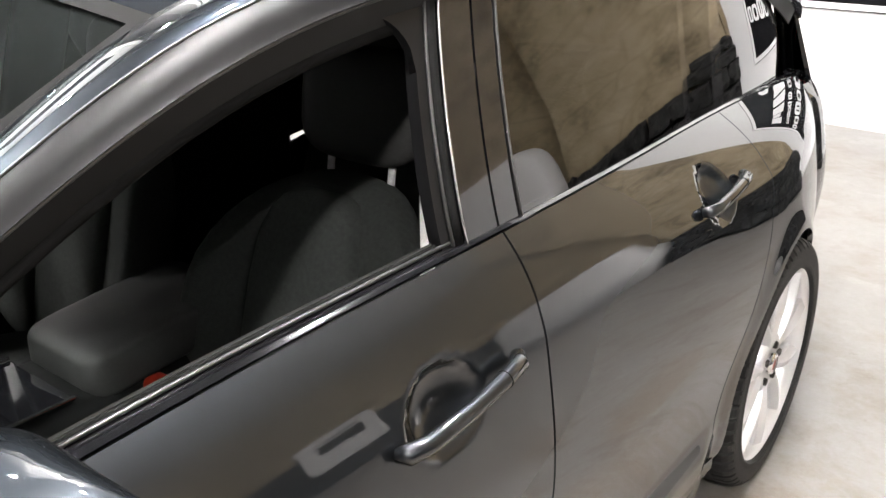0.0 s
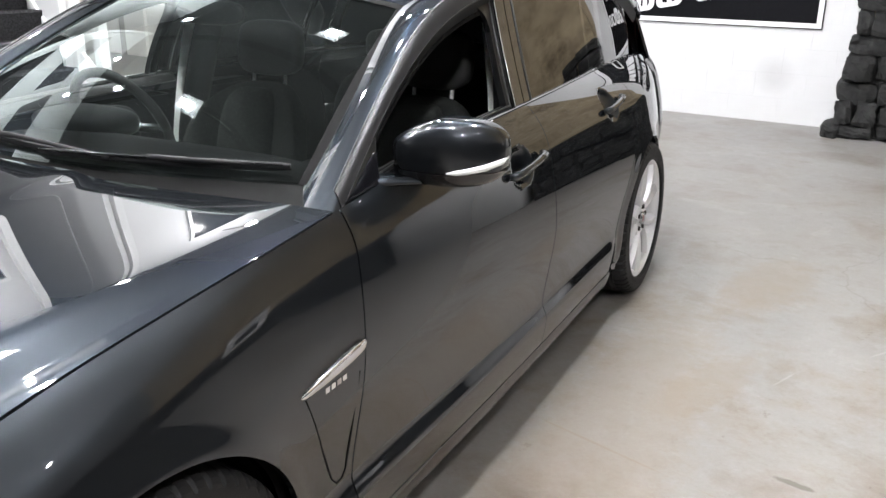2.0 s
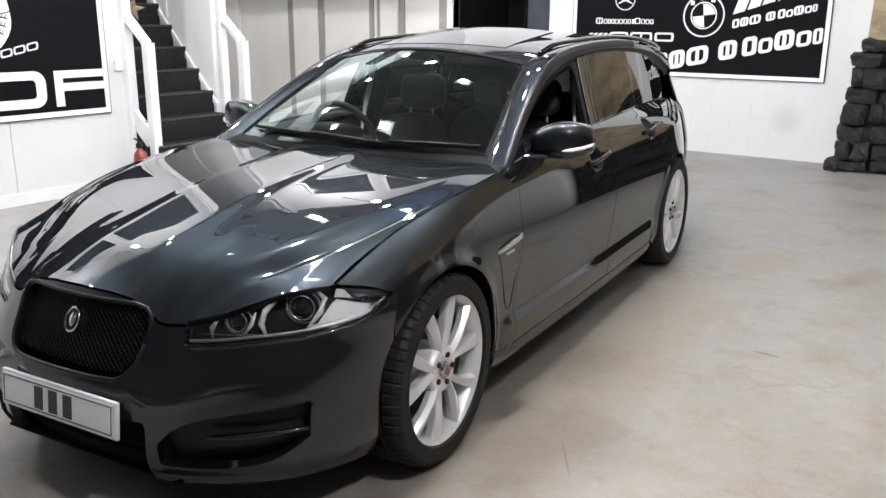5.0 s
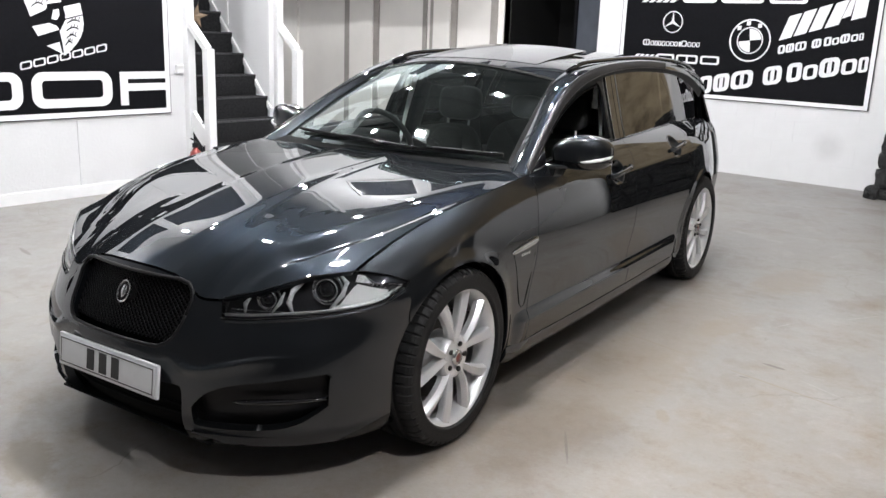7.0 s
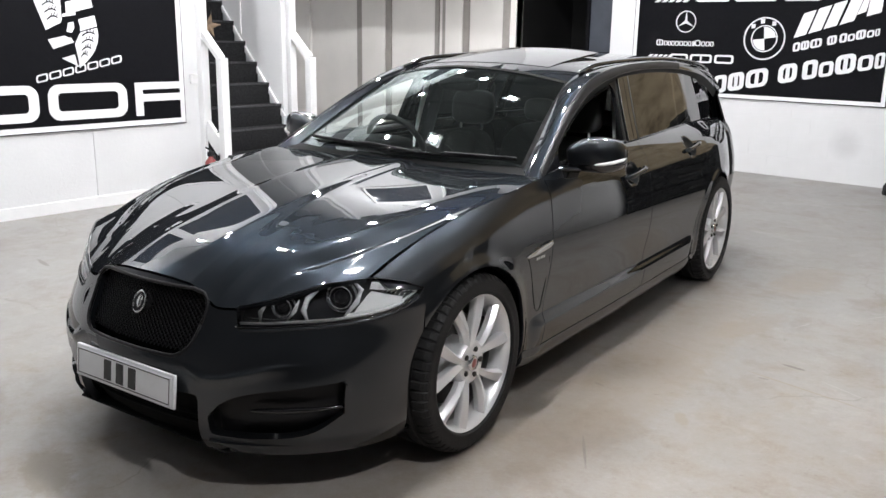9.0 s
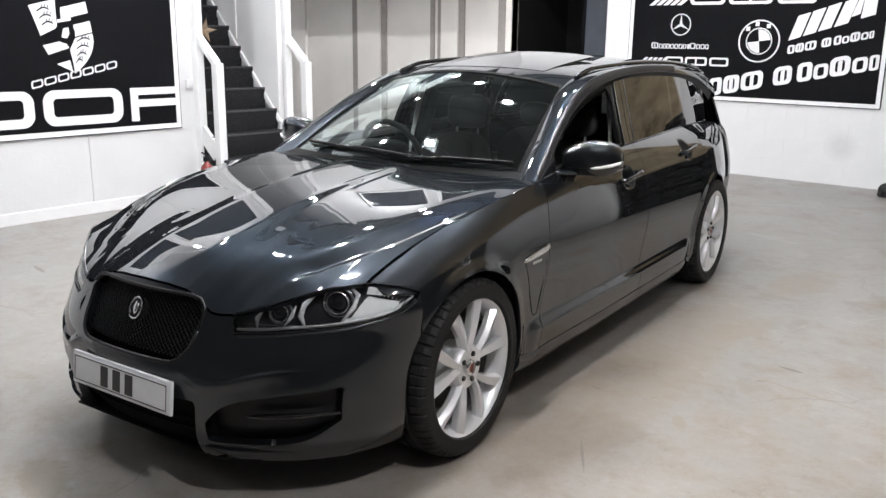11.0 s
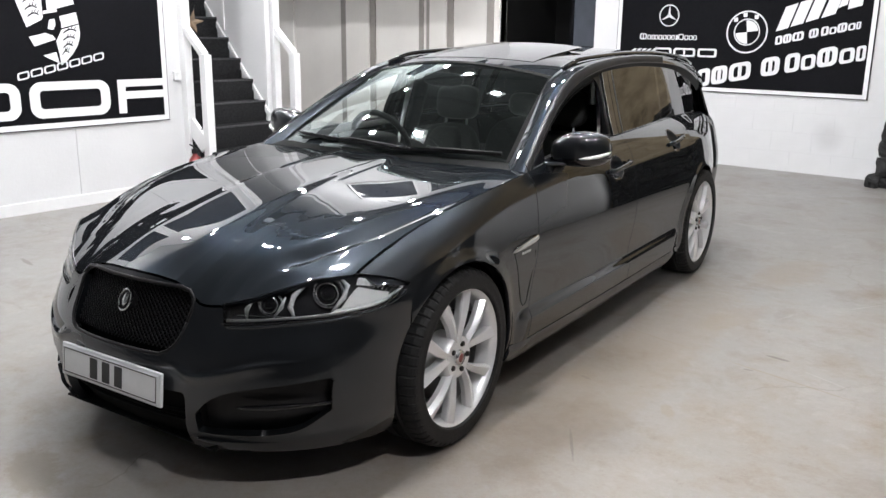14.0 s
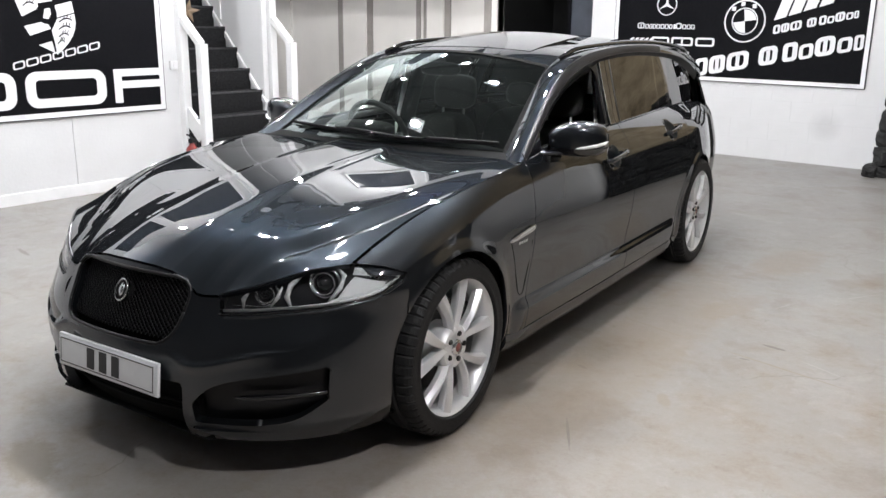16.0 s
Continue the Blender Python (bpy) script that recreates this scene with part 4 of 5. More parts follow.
for z in (0.255, 0.285):
    part("intake_slat", tube([nose_at(x, z) + Vector((0, 0.045, 0)) for x in span(-0.31, 0.31, 20)], 0.006, 6), SHELL, car)
for sign in (1, -1):
    cup = sheet("corner_intake", lambda x, z: flip(nose_at(x, z) + INWARD * 0.06, sign), span(0.345, 0.735, 20), span(0.225, 0.445, 10), MESH_BLACK, car, lip=0)[0]
    sheet("intake_wall", lambda x, t: flip(nose_at(x, fog_low(x)) + INWARD * 0.065 * t, sign), span(0.36, 0.728, 18), span(0, 1, 2), MESH_BLACK, cup, lip=0)
    part("intake_blade", tube([flip(nose_at(x, 0.338 + 0.03 * (x - 0.49)) + INWARD * 0.016, sign) for x in span(0.49, 0.735, 12)], [0.002 + 0.010 * math.sin(math.pi * min(1, i / 10)) ** 0.5 if i < 10 else 0.008 for i in range(13)], 8), GLOSS, cup)
    sheet("chin_corner", lambda x, t: flip(nose_at(x, 0.212 - 0.036 * t) + Vector((0.0, -0.010 * (1 - smooth(0.42, 0.60, x)) - 0.001, 0)), sign), span(0.345, 0.60, 20), span(0, 1, 3), PAINT, car, lip=0.01)

# ---- the car: mirrors, handles, vents, trims ----
for sign in (1, -1):
    def m_shape(q):
        s = 1.0 - (0.52 if q.z > 0 else 0.0) * max(0.0, -q.x / 0.13) ** 1.3
        y = q.y * (1.0 - 0.15 * q.x / 0.13) + 0.045 * (q.x / 0.13) ** 2 * (1 if q.x > 0 else 0.2)
        return Vector((q.x, y, q.z * s))

    def both(q):
        q = m_shape(q)
        return Vector((q.x * sign, q.y, q.z))
    mirror = part("door_mirror", blob((0.872 * sign, 0.950, 1.026), (0.130, 0.078, 0.078), 2.9, 48, 30, shape=both), PAINT, car, "dark grey wing mirror housing")

    def both_low(q):
        q = m_shape(Vector((q.x, q.y, min(q.z, -0.016))))
        return Vector((q.x * sign, q.y, q.z))
    part("mirror_base", blob((0.872 * sign, 0.951, 1.004), (0.1280, 0.0785, 0.056), 2.9, 40, 24, shape=both_low), GLOSS, mirror, "gloss black lower shell")
    part("repeater", tube([(x * sign, y, z) for x, y, z in ((0.905, 0.876, 0.991), (0.925, 0.884, 0.993), (0.945, 0.892, 0.996), (0.978, 0.921, 1.003), (0.999, 0.968, 1.011), (1.0, 1.0, 1.016))], [0.002, 0.006, 0.007, 0.008, 0.007, 0.003], 8), WHITE_LENS, mirror, "white repeater lens")
    part("mirror_glass", blob((0.872 * sign, 1.020, 1.022), (0.095, 0.010, 0.050), 3), CHROME, mirror)
    arm = bmesh.new()
    rows = []
    for k, (x, y, z, d, h) in enumerate(((0.690, 0.800, 0.966, 0.090, 0.016), (0.735, 0.835, 0.966, 0.066, 0.014), (0.785, 0.885, 0.962, 0.050, 0.012), (0.840, 0.930, 0.962, 0.046, 0.012))):
        rows.append([arm.verts.new((x * sign, y + d * math.cos(w), z + h * math.sin(w))) for w in span(0, 2 * math.pi, 16)[:-1]])
    for ra, rb in zip(rows, rows[1:]):
        for k in range(16):
            arm.faces.new((ra[k], ra[(k + 1) % 16], rb[(k + 1) % 16], rb[k]))
    bmesh.ops.recalc_face_normals(arm, faces=arm.faces)
    part("mirror_arm", arm, PAINT, mirror, "dark grey mirror foot")
    sheet("mirror_sail", lambda y, w: flip(glass_at(y, w) + Vector((0.004, 0, 0)), sign), span(0.66, 0.83, 8), span(0, 1, 8), GLOSS, car, lip=0.006)

    for door, y0, y1, z in ((doors_f[0 if sign > 0 else 1], 1.395, 1.64, 0.872), (doors_r[0 if sign > 0 else 1], 2.325, 2.565, 0.915)):
        ym = (y0 + y1) / 2 - 0.01
        handle = part("door_handle", tube([flip(side_at(y, z + 0.10 * (y - ym)) + Vector((h, 0, 0)), sign) for y, h in ((y0, 0.002), (y0 + 0.008, 0.014), (y0 + 0.035, 0.023), (ym, 0.028), (y1 - 0.055, 0.027), (y1 - 0.015, 0.023), (y1, 0.012))], [0.009, 0.0135, 0.0125, 0.0115, 0.0120, 0.0135, 0.011], 14), PAINT, door, "dark grey pull handle")
        part("handle_cap", ring_tube(flip(side_at(y1 - 0.055, z + 0.10 * (y1 - 0.055 - ym)) + Vector((0.027, 0, 0)), sign), (0, 1, 0.1), 0.0120, 0.001), SHELL, handle)

    # wing vent: bright bar, dark outline below it
    wing = wings[0 if sign > 0 else 1]

    def bar_shape(q):
        return Vector((q.x * sign, q.y, q.z * (0.55 + 0.45 * (q.y / 0.115 + 1) / 2) + 0.10 * q.y))
    vent = part("vent_bar", blob(flip(side_at(0.485, 0.683) + Vector((0.003, 0, 0)), sign), (0.009, 0.115, 0.017), 3.0, 24, 12, shape=bar_shape), CHROME, wing, "bright chrome wing vent bar")
    part("vent_outline", tube([flip(side_at(y, z) + Vector((0.0, 0, 0)), sign) for y, z in ((0.385, 0.663), (0.41, 0.60), (0.44, 0.52), (0.475, 0.435), (0.492, 0.416), (0.512, 0.416), (0.526, 0.432), (0.545, 0.52), (0.572, 0.64))], 0.0020, 6), SHELL, vent)
    for y in (0.455, 0.475, 0.495, 0.515):
        part("small_bar", boxed(-0.001, 0.002, -0.007, 0.007, -0.006, 0.006), CHROME, vent, smooth=False, at=Matrix.Translation(flip(side_at(y, 0.651), sign)))

    # belt trims and window frame
    ys = span(0.70, 3.70, 60)
    sheet("belt_trim", lambda y, t: flip(Vector((edge_x(y) - 0.002 - 0.032 * t, y, edge_z(y) + 0.003 + 0.005 * math.sin(math.pi * t))), sign), ys, span(0, 1, 6), GLOSS, car, lip=0.004)
    part("belt_seal", tube([flip(Vector((edge_x(y) - 0.030, y, edge_z(y) + 0.009)), sign) for y in span(0.74, 1.70, 20)], 0.004, 8), SHELL, car)
    part("belt_line", tube([flip(Vector((edge_x(y) - 0.036, y, edge_z(y) + 0.010)), sign) for y in span(0.74, 1.66, 20)], 0.002, 6), TRIM_LINE, car)
    part("belt_brightwork", tube([flip(Vector((edge_x(y) - 0.019, y, edge_z(y) + 0.012)), sign) for y in span(0.74, 1.70, 20)], 0.0025, 8), TRIM_LINE, car)
    sheet("window_frame", lambda y, t: flip(Vector((rail_x(y) - 0.004 - 0.012 * t, y, rail_z(y) - 0.046 * t)), sign), span(0.70, 3.70, 60), span(0, 1, 3), FRAME_BLACK, car, lip=0.006)
    part("frame_seal", tube([flip(Vector((rail_x(y) - 0.020, y + 0.0, rail_z(y) - 0.050)), sign) for y in span(0.80, 1.66, 20)], 0.009, 8), SHELL, car)
    sheet("frame_corner", lambda y, k: flip(glass_at(y, (0.66 + 0.29 * math.sqrt(max(0.0, 1 - ((y - 1.47) / 0.15) ** 2))) * (1 - k) + k) + Vector((-0.006, 0, 0)), sign), span(1.47, 1.62, 14), span(0, 1, 4), FRAME_BLACK, car, lip=0.012)
    sheet("frame_post", lambda y, w: flip(glass_at(y, w) + Vector((-0.006, 0, 0)), sign), span(1.618, 1.661, 6), span(0, 1, 10), FRAME_BLACK, car, lip=0.02)
    part("frame_groove", tube([flip(glass_at(1.640, w) + Vector((-0.004, 0, 0)), sign) for w in span(0, 1, 8)], 0.0022, 6), TRIM_LINE, car)
    sheet("door_frame", lambda a, w: flip(rail_at(a, w) + Vector((0.003, 0, 0.002)), sign), span(0.0, 0.66, 60), span(-0.02, 0.36, 7), FRAME_BLACK, car, lip=0.003)
    part("frame_line", tube([flip(rail_at(a, 0.365) + Vector((0.003, 0, 0.003)), sign) for a in span(0.0, 0.66, 50)], 0.0016, 6), TRIM_LINE, car)
    part("frame_brightwork", tube([flip(Vector((rail_x(y) + 0.002, y, rail_z(y) - 0.002)), sign) for y in span(0.68, 3.6, 50)], 0.0022, 6), TRIM_LINE, car)
    part("pillar_seal", tube([flip(glass_at(1.655, w) + Vector((-0.012, 0, 0)), sign) for w in span(0, 1, 8)], 0.012, 8), SHELL, car)
    part("pillar_line", tube([flip(glass_at(1.806, w) + Vector((0.002, 0, 0)), sign) for w in span(0.0, 1, 8)], 0.0022, 6), TRIM_LINE, car)
    part("pillar_brightwork", tube([flip(glass_at(1.662, w) + Vector((0.003, 0, 0)), sign) for w in span(0.0, 1, 8)], 0.0022, 6), CHROME_DULL, car)

    # roof rail
    pts = [Vector((roof_x(y) + 0.020, y, roof_z(y) + 0.008 + 0.012 * smooth(1.45, 1.65, y) * (1 - smooth(3.35, 3.6, y)))) for y in span(1.45, 3.6, 40)]
    part("roof_rail", tube([flip(p, sign) for p in pts], 0.012, 10), GLOSS, car, "gloss black roof rail")
    # tail lamp at the corner
    sheet("tail_lamp", lambda u, z: flip(tail_at(u * side_at(3.6, min(z, edge_z(3.6) - 0.002)).x, z) + Vector((0.004, 0.003, 0)), sign), span(0.45, 0.86, 14), span(0.76, 0.93, 8), plain("tail_lamp_red", (0.25, 0.01, 0.01), 0.15, coat=0.8), car, lip=0.006)

# sunroof tilted open, cowl, wipers
sheet("sunroof", lambda u, s: roof_at(u, s) + Vector((0, 0, 0.002 + 0.024 * max(0.0, (s - 0.055) / 0.23) ** 1.6)), span(-0.69, 0.69, 20), span(0.058, 0.283, 14), GLOSS, car, lip=0.01, label="dark glass sunroof tilted open")
sheet("roof_lining", lambda u, s: roof_at(u, s) - Vector((0, 0, 0.035)), span(-0.97, 0.97, 14), span(0.02, 0.97, 24), SHELL, car, [lambda u, s: max(abs(u) - 0.62, abs(s - 0.17) - 0.10)], lip=0)
sheet("cowl", lambda u, t: (hood_at(u, 1.0) - Vector((0, 0.01, 0.012))).lerp(screen_at(u, 0.02) - Vector((0, 0, 0.004)), t), span(-1, 1, 40), span(0, 1, 4), SHELL, car, lip=0.01)
for sign in (1, -1):
    sheet("screen_band", lambda u, v: flip(screen_at(u, v) + Vector((0, -0.002, 0.004)), sign), span(0.985, 1.045, 4), span(0.0, 1.0, 24), SHELL, car, lip=0)
sheet("screen_header", lambda u, v: screen_at(u, v) + Vector((0, -0.002, 0.004)), span(-0.985, 0.985, 30), span(0.965, 1.0, 2), SHELL, car, lip=0)
N_SCREEN = Vector((0, -0.5, 0.86))
for u0, u1, v0, v1 in ((-0.90, 0.34, 0.075, 0.022), (0.02, 0.95, 0.022, 0.05)):
    blade = part("wiper_blade", tube([screen_at(u0 + (u1 - u0) * t, v0 + (v1 - v0) * t) + N_SCREEN * 0.012 for t in span(0, 1, 16)], [0.004 + 0.006 * math.sin(math.pi * t) ** 0.5 if 0 < t < 1 else 0.003 for t in span(0, 1, 16)], 6), MATT, car, "black wiper blade")
    part("blade_spine", tube([screen_at(u0 + (u1 - u0) * t, v0 + (v1 - v0) * t) + N_SCREEN * 0.022 + Vector((0, -0.004, 0)) for t in span(0.02, 0.98, 16)], 0.0028, 6), GLOSS, blade)
    part("wiper_arm", tube([screen_at(u1, v1) + N_SCREEN * 0.02, screen_at((u0 + u1) / 2 + 0.15, (v0 + v1) / 2 - 0.005) + N_SCREEN * 0.03, screen_at((u0 + u1) / 2, (v0 + v1) / 2) + N_SCREEN * 0.024], 0.007, 6), MATT, blade)

# ---- the car: cabin ----
for x in (0.337, -0.37):
    def back_shape(q):
        k = abs(q.x) / 0.25
        return Vector((q.x * (1 - 0.22 * max(0, q.z / 0.32) ** 2), q.y - 0.09 * k ** 3 + 0.24 * q.z, q.z))
    seat = part("front_seat", blob((x, 1.80, 0.685), (0.272, 0.085, 0.298), 3.0, 36, 20, shape=back_shape), CLOTH, car, "charcoal cloth front seat")
    part("seat_panel", blob((x, 1.735, 0.70), (0.13, 0.060, 0.27), 3.4, 24, 14, shape=lambda q: Vector((q.x, q.y + 0.24 * q.z, q.z))), CLOTH, seat)
    part("cushion", blob((x, 1.46, 0.40), (0.25, 0.30, 0.10), 3.0, 28, 14), CLOTH, seat)
    part("headrest", blob((x, 1.915, 1.105), (0.142, 0.050, 0.102), 3.6, 28, 16, shape=lambda q: Vector((q.x, q.y + 0.1 * q.z, q.z))), LEATHER, seat, "black leather headrest")
    for dx in (-0.074, 0.074):
        part("headrest_post", tube([(x + dx, 1.893, 0.96), (x + dx, 1.905, 1.06)], 0.0075, 8), BLADE, seat)
part("rear_bench", blob((0, 2.72, 0.62), (0.64, 0.10, 0.34), 4.5, 36, 16, shape=lambda q: Vector((q.x, q.y + 0.3 * q.z, q.z))), CLOTH, car)
for x in (-0.4, 0.4):
    part("rear_headrest", blob((x, 2.85, 1.03), (0.12, 0.05, 0.08), 3), LEATHER, car)
dash = part("dashboard", blob((0, 0.90, 0.80), (0.69, 0.26, 0.165), 3.6, 48, 18, shape=lambda q: Vector((q.x, q.y - 0.10 * max(0, q.z / 0.165), q.z))), MATT, car, "black moulded dashboard")
part("binnacle", blob((-0.37, 1.02, 0.965), (0.17, 0.10, 0.045), 3), MATT, dash)
wheel_axis = Vector((0, 0.92, 0.40))
steer = part("steering_wheel", ring_tube((-0.415, 1.20, 0.925), wheel_axis, 0.185, 0.016, 36), LEATHER, car, "black leather steering wheel")
part("wheel_boss", blob((-0.415, 1.19, 0.92), (0.075, 0.03, 0.065), 2.6), MATT, steer)
part("wheel_spoke", tube([(-0.595, 1.20, 0.925), (-0.415, 1.195, 0.917), (-0.235, 1.20, 0.925)], 0.015, 8), CHROME_DULL, steer)
console = part("centre_console", blob((0, 1.35, 0.44), (0.125, 0.55, 0.20), 6, 28, 14), SHELL, car)
part("armrest", blob((0.0, 1.62, 0.672), (0.116, 0.175, 0.050), 7.0, 40, 18, shape=lambda q: Vector((q.x, q.y, q.z + 0.12 * q.y))), LEATHER, console, "dark leather armrest lid")
part("armrest_line", tube([(-0.10, 1.80, 0.735), (0.05, 1.80, 0.735), (0.112, 1.78, 0.728), (0.117, 1.70, 0.700)], 0.003, 6), CHROME_DULL, console)
part("console_trim", boxed(-0.105, 0.105, 1.05, 1.42, 0.632, 0.642, 0.003), GLOSS, console)
for dx in (-0.11, 0.11):
    part("console_edge", tube([(dx, 1.0, 0.636), (dx, 1.42, 0.645)], 0.004, 6), CHROME_DULL, console)
part("belt_buckle", blob((0.14, 1.56, 0.606), (0.020, 0.022, 0.030), 4, m=Matrix.Translation((0, 0, 0))), RED, car, "red seat belt buckle")
for sign in (1, -1):
    bm = bmesh.new()
    rows = []
    for t in span(0, 1, 12):
        p = Vector((0.598, 1.75, 1.25)).lerp(Vector((0.665, 1.70, 0.70)), t) + Vector((0.012 * math.sin(math.pi * t), 0, 0))
        rows.append([bm.verts.new((p.x * sign, p.y + d - 0.02 * t, p.z)) for d in (-0.028, 0.028)])
    for a, b in zip(rows, rows[1:]):
        bm.faces.new((a[0], a[1], b[1], b[0]))
    bmesh.ops.solidify(bm, geom=bm.faces[:], thickness=0.002)
    part("seat_belt", bm, STRAP, car, "grey woven seat belt")
    part("pillar_trim", blob((0.64 * sign, 1.80, 1.0), (0.035, 0.07, 0.36), 4, shape=lambda q: Vector((q.x - 0.18 * q.z * sign, q.y + 0.2 * q.z, q.z))), MATT, car)
    sheet("door_card", lambda y, z: flip(Vector((edge_x(y) - 0.055 - 0.03 * smooth(0.95, 0.75, z), y, z)), sign), span(0.68, 2.6, 30), span(0.30, 0.935, 10), MATT, car, lip=0.01)
    sheet("door_top", lambda y, t: flip(Vector((edge_x(y) - 0.033 - 0.035 * t, y, edge_z(y) + 0.004 - 0.03 * t * t)), sign), span(0.70, 1.72, 20), span(0, 1, 4), LEATHER, car, lip=0.01)
part("inner_mirror", blob((0.0, 1.18, 1.285), (0.12, 0.02, 0.035), 3), MATT, car)

# ---- signs ----


def slab(pts, thick, place):
    """A flat shape, cut out of sheet: its outline in (along, up), set up by place."""
    bm = bmesh.new()
    front = [bm.verts.new(place(a, b, thick)) for a, b in pts]
    back = [bm.verts.new(place(a, b, 0.0)) for a, b in pts]
    bm.faces.new(front)
    bm.faces.new(back[::-1])
    for i in range(len(pts)):
        j = (i + 1) % len(pts)
        bm.faces.new((front[i], back[i], back[j], front[j]))
    bmesh.ops.recalc_face_normals(bm, faces=bm.faces)
    return bm


def band(outer, inner, thick, place):
    bm = bmesh.new()
    n = len(outer)
    vs = [[bm.verts.new(place(a, b, h)) for a, b in ring] for ring in (outer, inner) for h in (thick, 0.0)]
    for i in range(n):
        j = (i + 1) % n
        bm.faces.new((vs[0][i], vs[0][j], vs[2][j], vs[2][i]))
        bm.faces.new((vs[0][i], vs[1][i], vs[1][j], vs[0][j]))
        bm.faces.new((vs[2][i], vs[2][j], vs[3][j], vs[3][i]))
    bmesh.ops.recalc_face_normals(bm, faces=bm.faces)
    return bm


def rect(a0, a1, b0, b1, lean=0.0, rise=0.0):
    """A bar that may lean and climb along the board."""
    return [(a0 + lean * 0, b0), (a1, b0 + rise), (a1 + lean, b1 + rise), (a0 + lean, b1)]


def rounded_ring(a0, a1, b0, b1, r, n=8):
    pts = []
    for cx, cz, s in ((a1 - r, b1 - r, 0), (a0 + r, b1 - r, 90), (a0 + r, b0 + r, 180), (a1 - r, b0 + r, 270)):
        pts += [(cx + r * math.cos(math.radians(s + 90 * k / n)), cz + r * math.sin(math.radians(s + 90 * k / n))) for k in range(n + 1)]
    return pts


def disc(c, r, a0=0, a1=360, n=40):
    return [(c[0] + r * math.cos(math.radians(a)), c[1] + r * math.sin(math.radians(a))) for a in span(a0, a1, n)]


def board(name, label, a0, a1, b0, b1, place):
    """A black board with a white border and a thin black edge."""
    root = tagged(part(name, slab(rect(a0, a1, b0, b1), 0.018, place), SIGN_BLACK, smooth=False), label, "sign")
    w = 0.052
    for q in (rect(a0 + 0.008, a1 - 0.008, b0 + 0.008, b0 + w), rect(a0 + 0.008, a1 - 0.008, b1 - w, b1 - 0.008), rect(a0 + 0.008, a0 + w, b0 + w, b1 - w), rect(a1 - w, a1 - 0.008, b0 + w, b1 - w)):
        part("border", slab(q, 0.022, place), SIGN_WHITE, root, smooth=False)
    return root


def west(a, b, h):
    return Vector((WX + h, a, b))


def north(a, b, h):
    return Vector((a, WY - h, b))


def shape(root, q, place, mat=None, name="white_shape", thick=0.021):
    part(name, slab(q, thick, place), mat or SIGN_WHITE, root, smooth=False)


sign_w = board("wall_sign", "large black wall sign with white shapes and border", -1.6, 2.358, 0.683, 2.55, west)
for a0, a1 in ((1.065, 1.772), (0.30, 0.99), (-0.62, 0.08)):
    part("white_ring", band(rounded_ring(a0, a1, 0.778, 1.074, 0.10), rounded_ring(a0 + 0.085, a1 - 0.085, 0.852, 1.004, 0.035), 0.021, west), SIGN_WHITE, sign_w, smooth=False)
for q in (rect(1.85, 2.315, 1.005, 1.068), rect(1.85, 2.315, 0.90, 0.965), rect(1.85, 1.925, 0.775, 0.90), rect(1.85, 1.925, 0.965, 1.005)):
    shape(sign_w, q, west)
# the shield: four fields round a dark centre
shape(sign_w, [(1.02, 1.745), (1.24, 1.80), (1.24, 1.575), (1.10, 1.51)], west)
shape(sign_w, [(1.28, 1.735), (1.50, 1.79), (1.515, 1.70), (1.28, 1.64)], west)
shape(sign_w, [(1.38, 1.60), (1.525, 1.635), (1.54, 1.545), (1.39, 1.505)], west)
shape(sign_w, [(1.39, 1.495), (1.54, 1.535), (1.547, 1.47), (1.535, 1.41), (1.51, 1.355), (1.47, 1.30), (1.42, 1.25), (1.36, 1.205), (1.352, 1.30), (1.335, 1.40)], west)
shape(sign_w, [(1.11, 1.435), (1.29, 1.475), (1.33, 1.415), (1.15, 1.36)], west)
shape(sign_w, [(1.215, 1.285), (1.325, 1.315), (1.345, 1.22)], west)
for a, z, w in ((1.40, 1.465, 0.115), (1.392, 1.405, 0.105), (1.388, 1.345, 0.085), (1.375, 1.29, 0.06), (1.085, 1.70, 0.10), (1.10, 1.645, 0.10), (1.115, 1.59, 0.095)):
    line = [(a + w * k, z + 0.030 * math.sin(2.6 * k)) for k in span(0, 1, 6)]
    shape(sign_w, [(p, q + 0.008) for p, q in line] + [(p, q - 0.004) for p, q in line[::-1]], west, SIGN_BLACK, "black_stroke", 0.0225)
    for k in (0.35, 0.6, 0.85):
        p, q = a + w * k, z + 0.030 * math.sin(2.6 * k)
        shape(sign_w, [(p, q + 0.009), (p + 0.008, q + 0.009), (p + 0.016, q + 0.032), (p + 0.011, q + 0.032)], west, SIGN_BLACK, "black_stroke", 0.0225)
shape(sign_w, disc((1.305, 1.535), 0.085, n=24), west, SIGN_BLACK, "dark_centre", 0.0222)
shape(sign_w, [(1.27, 1.50), (1.29, 1.57), (1.335, 1.58), (1.34, 1.53), (1.315, 1.49)], west, SIGN_WHITE, "white_mark", 0.0235)
shape(sign_w, rect(1.245, 1.36, 1.615, 1.64, 0, 0.02), west, SIGN_WHITE, "white_mark", 0.0235)

sign_n = board("wall_sign", "wide black wall sign with white bars, rings and border", -2.632, 0.374, 0.852, 2.42, north)


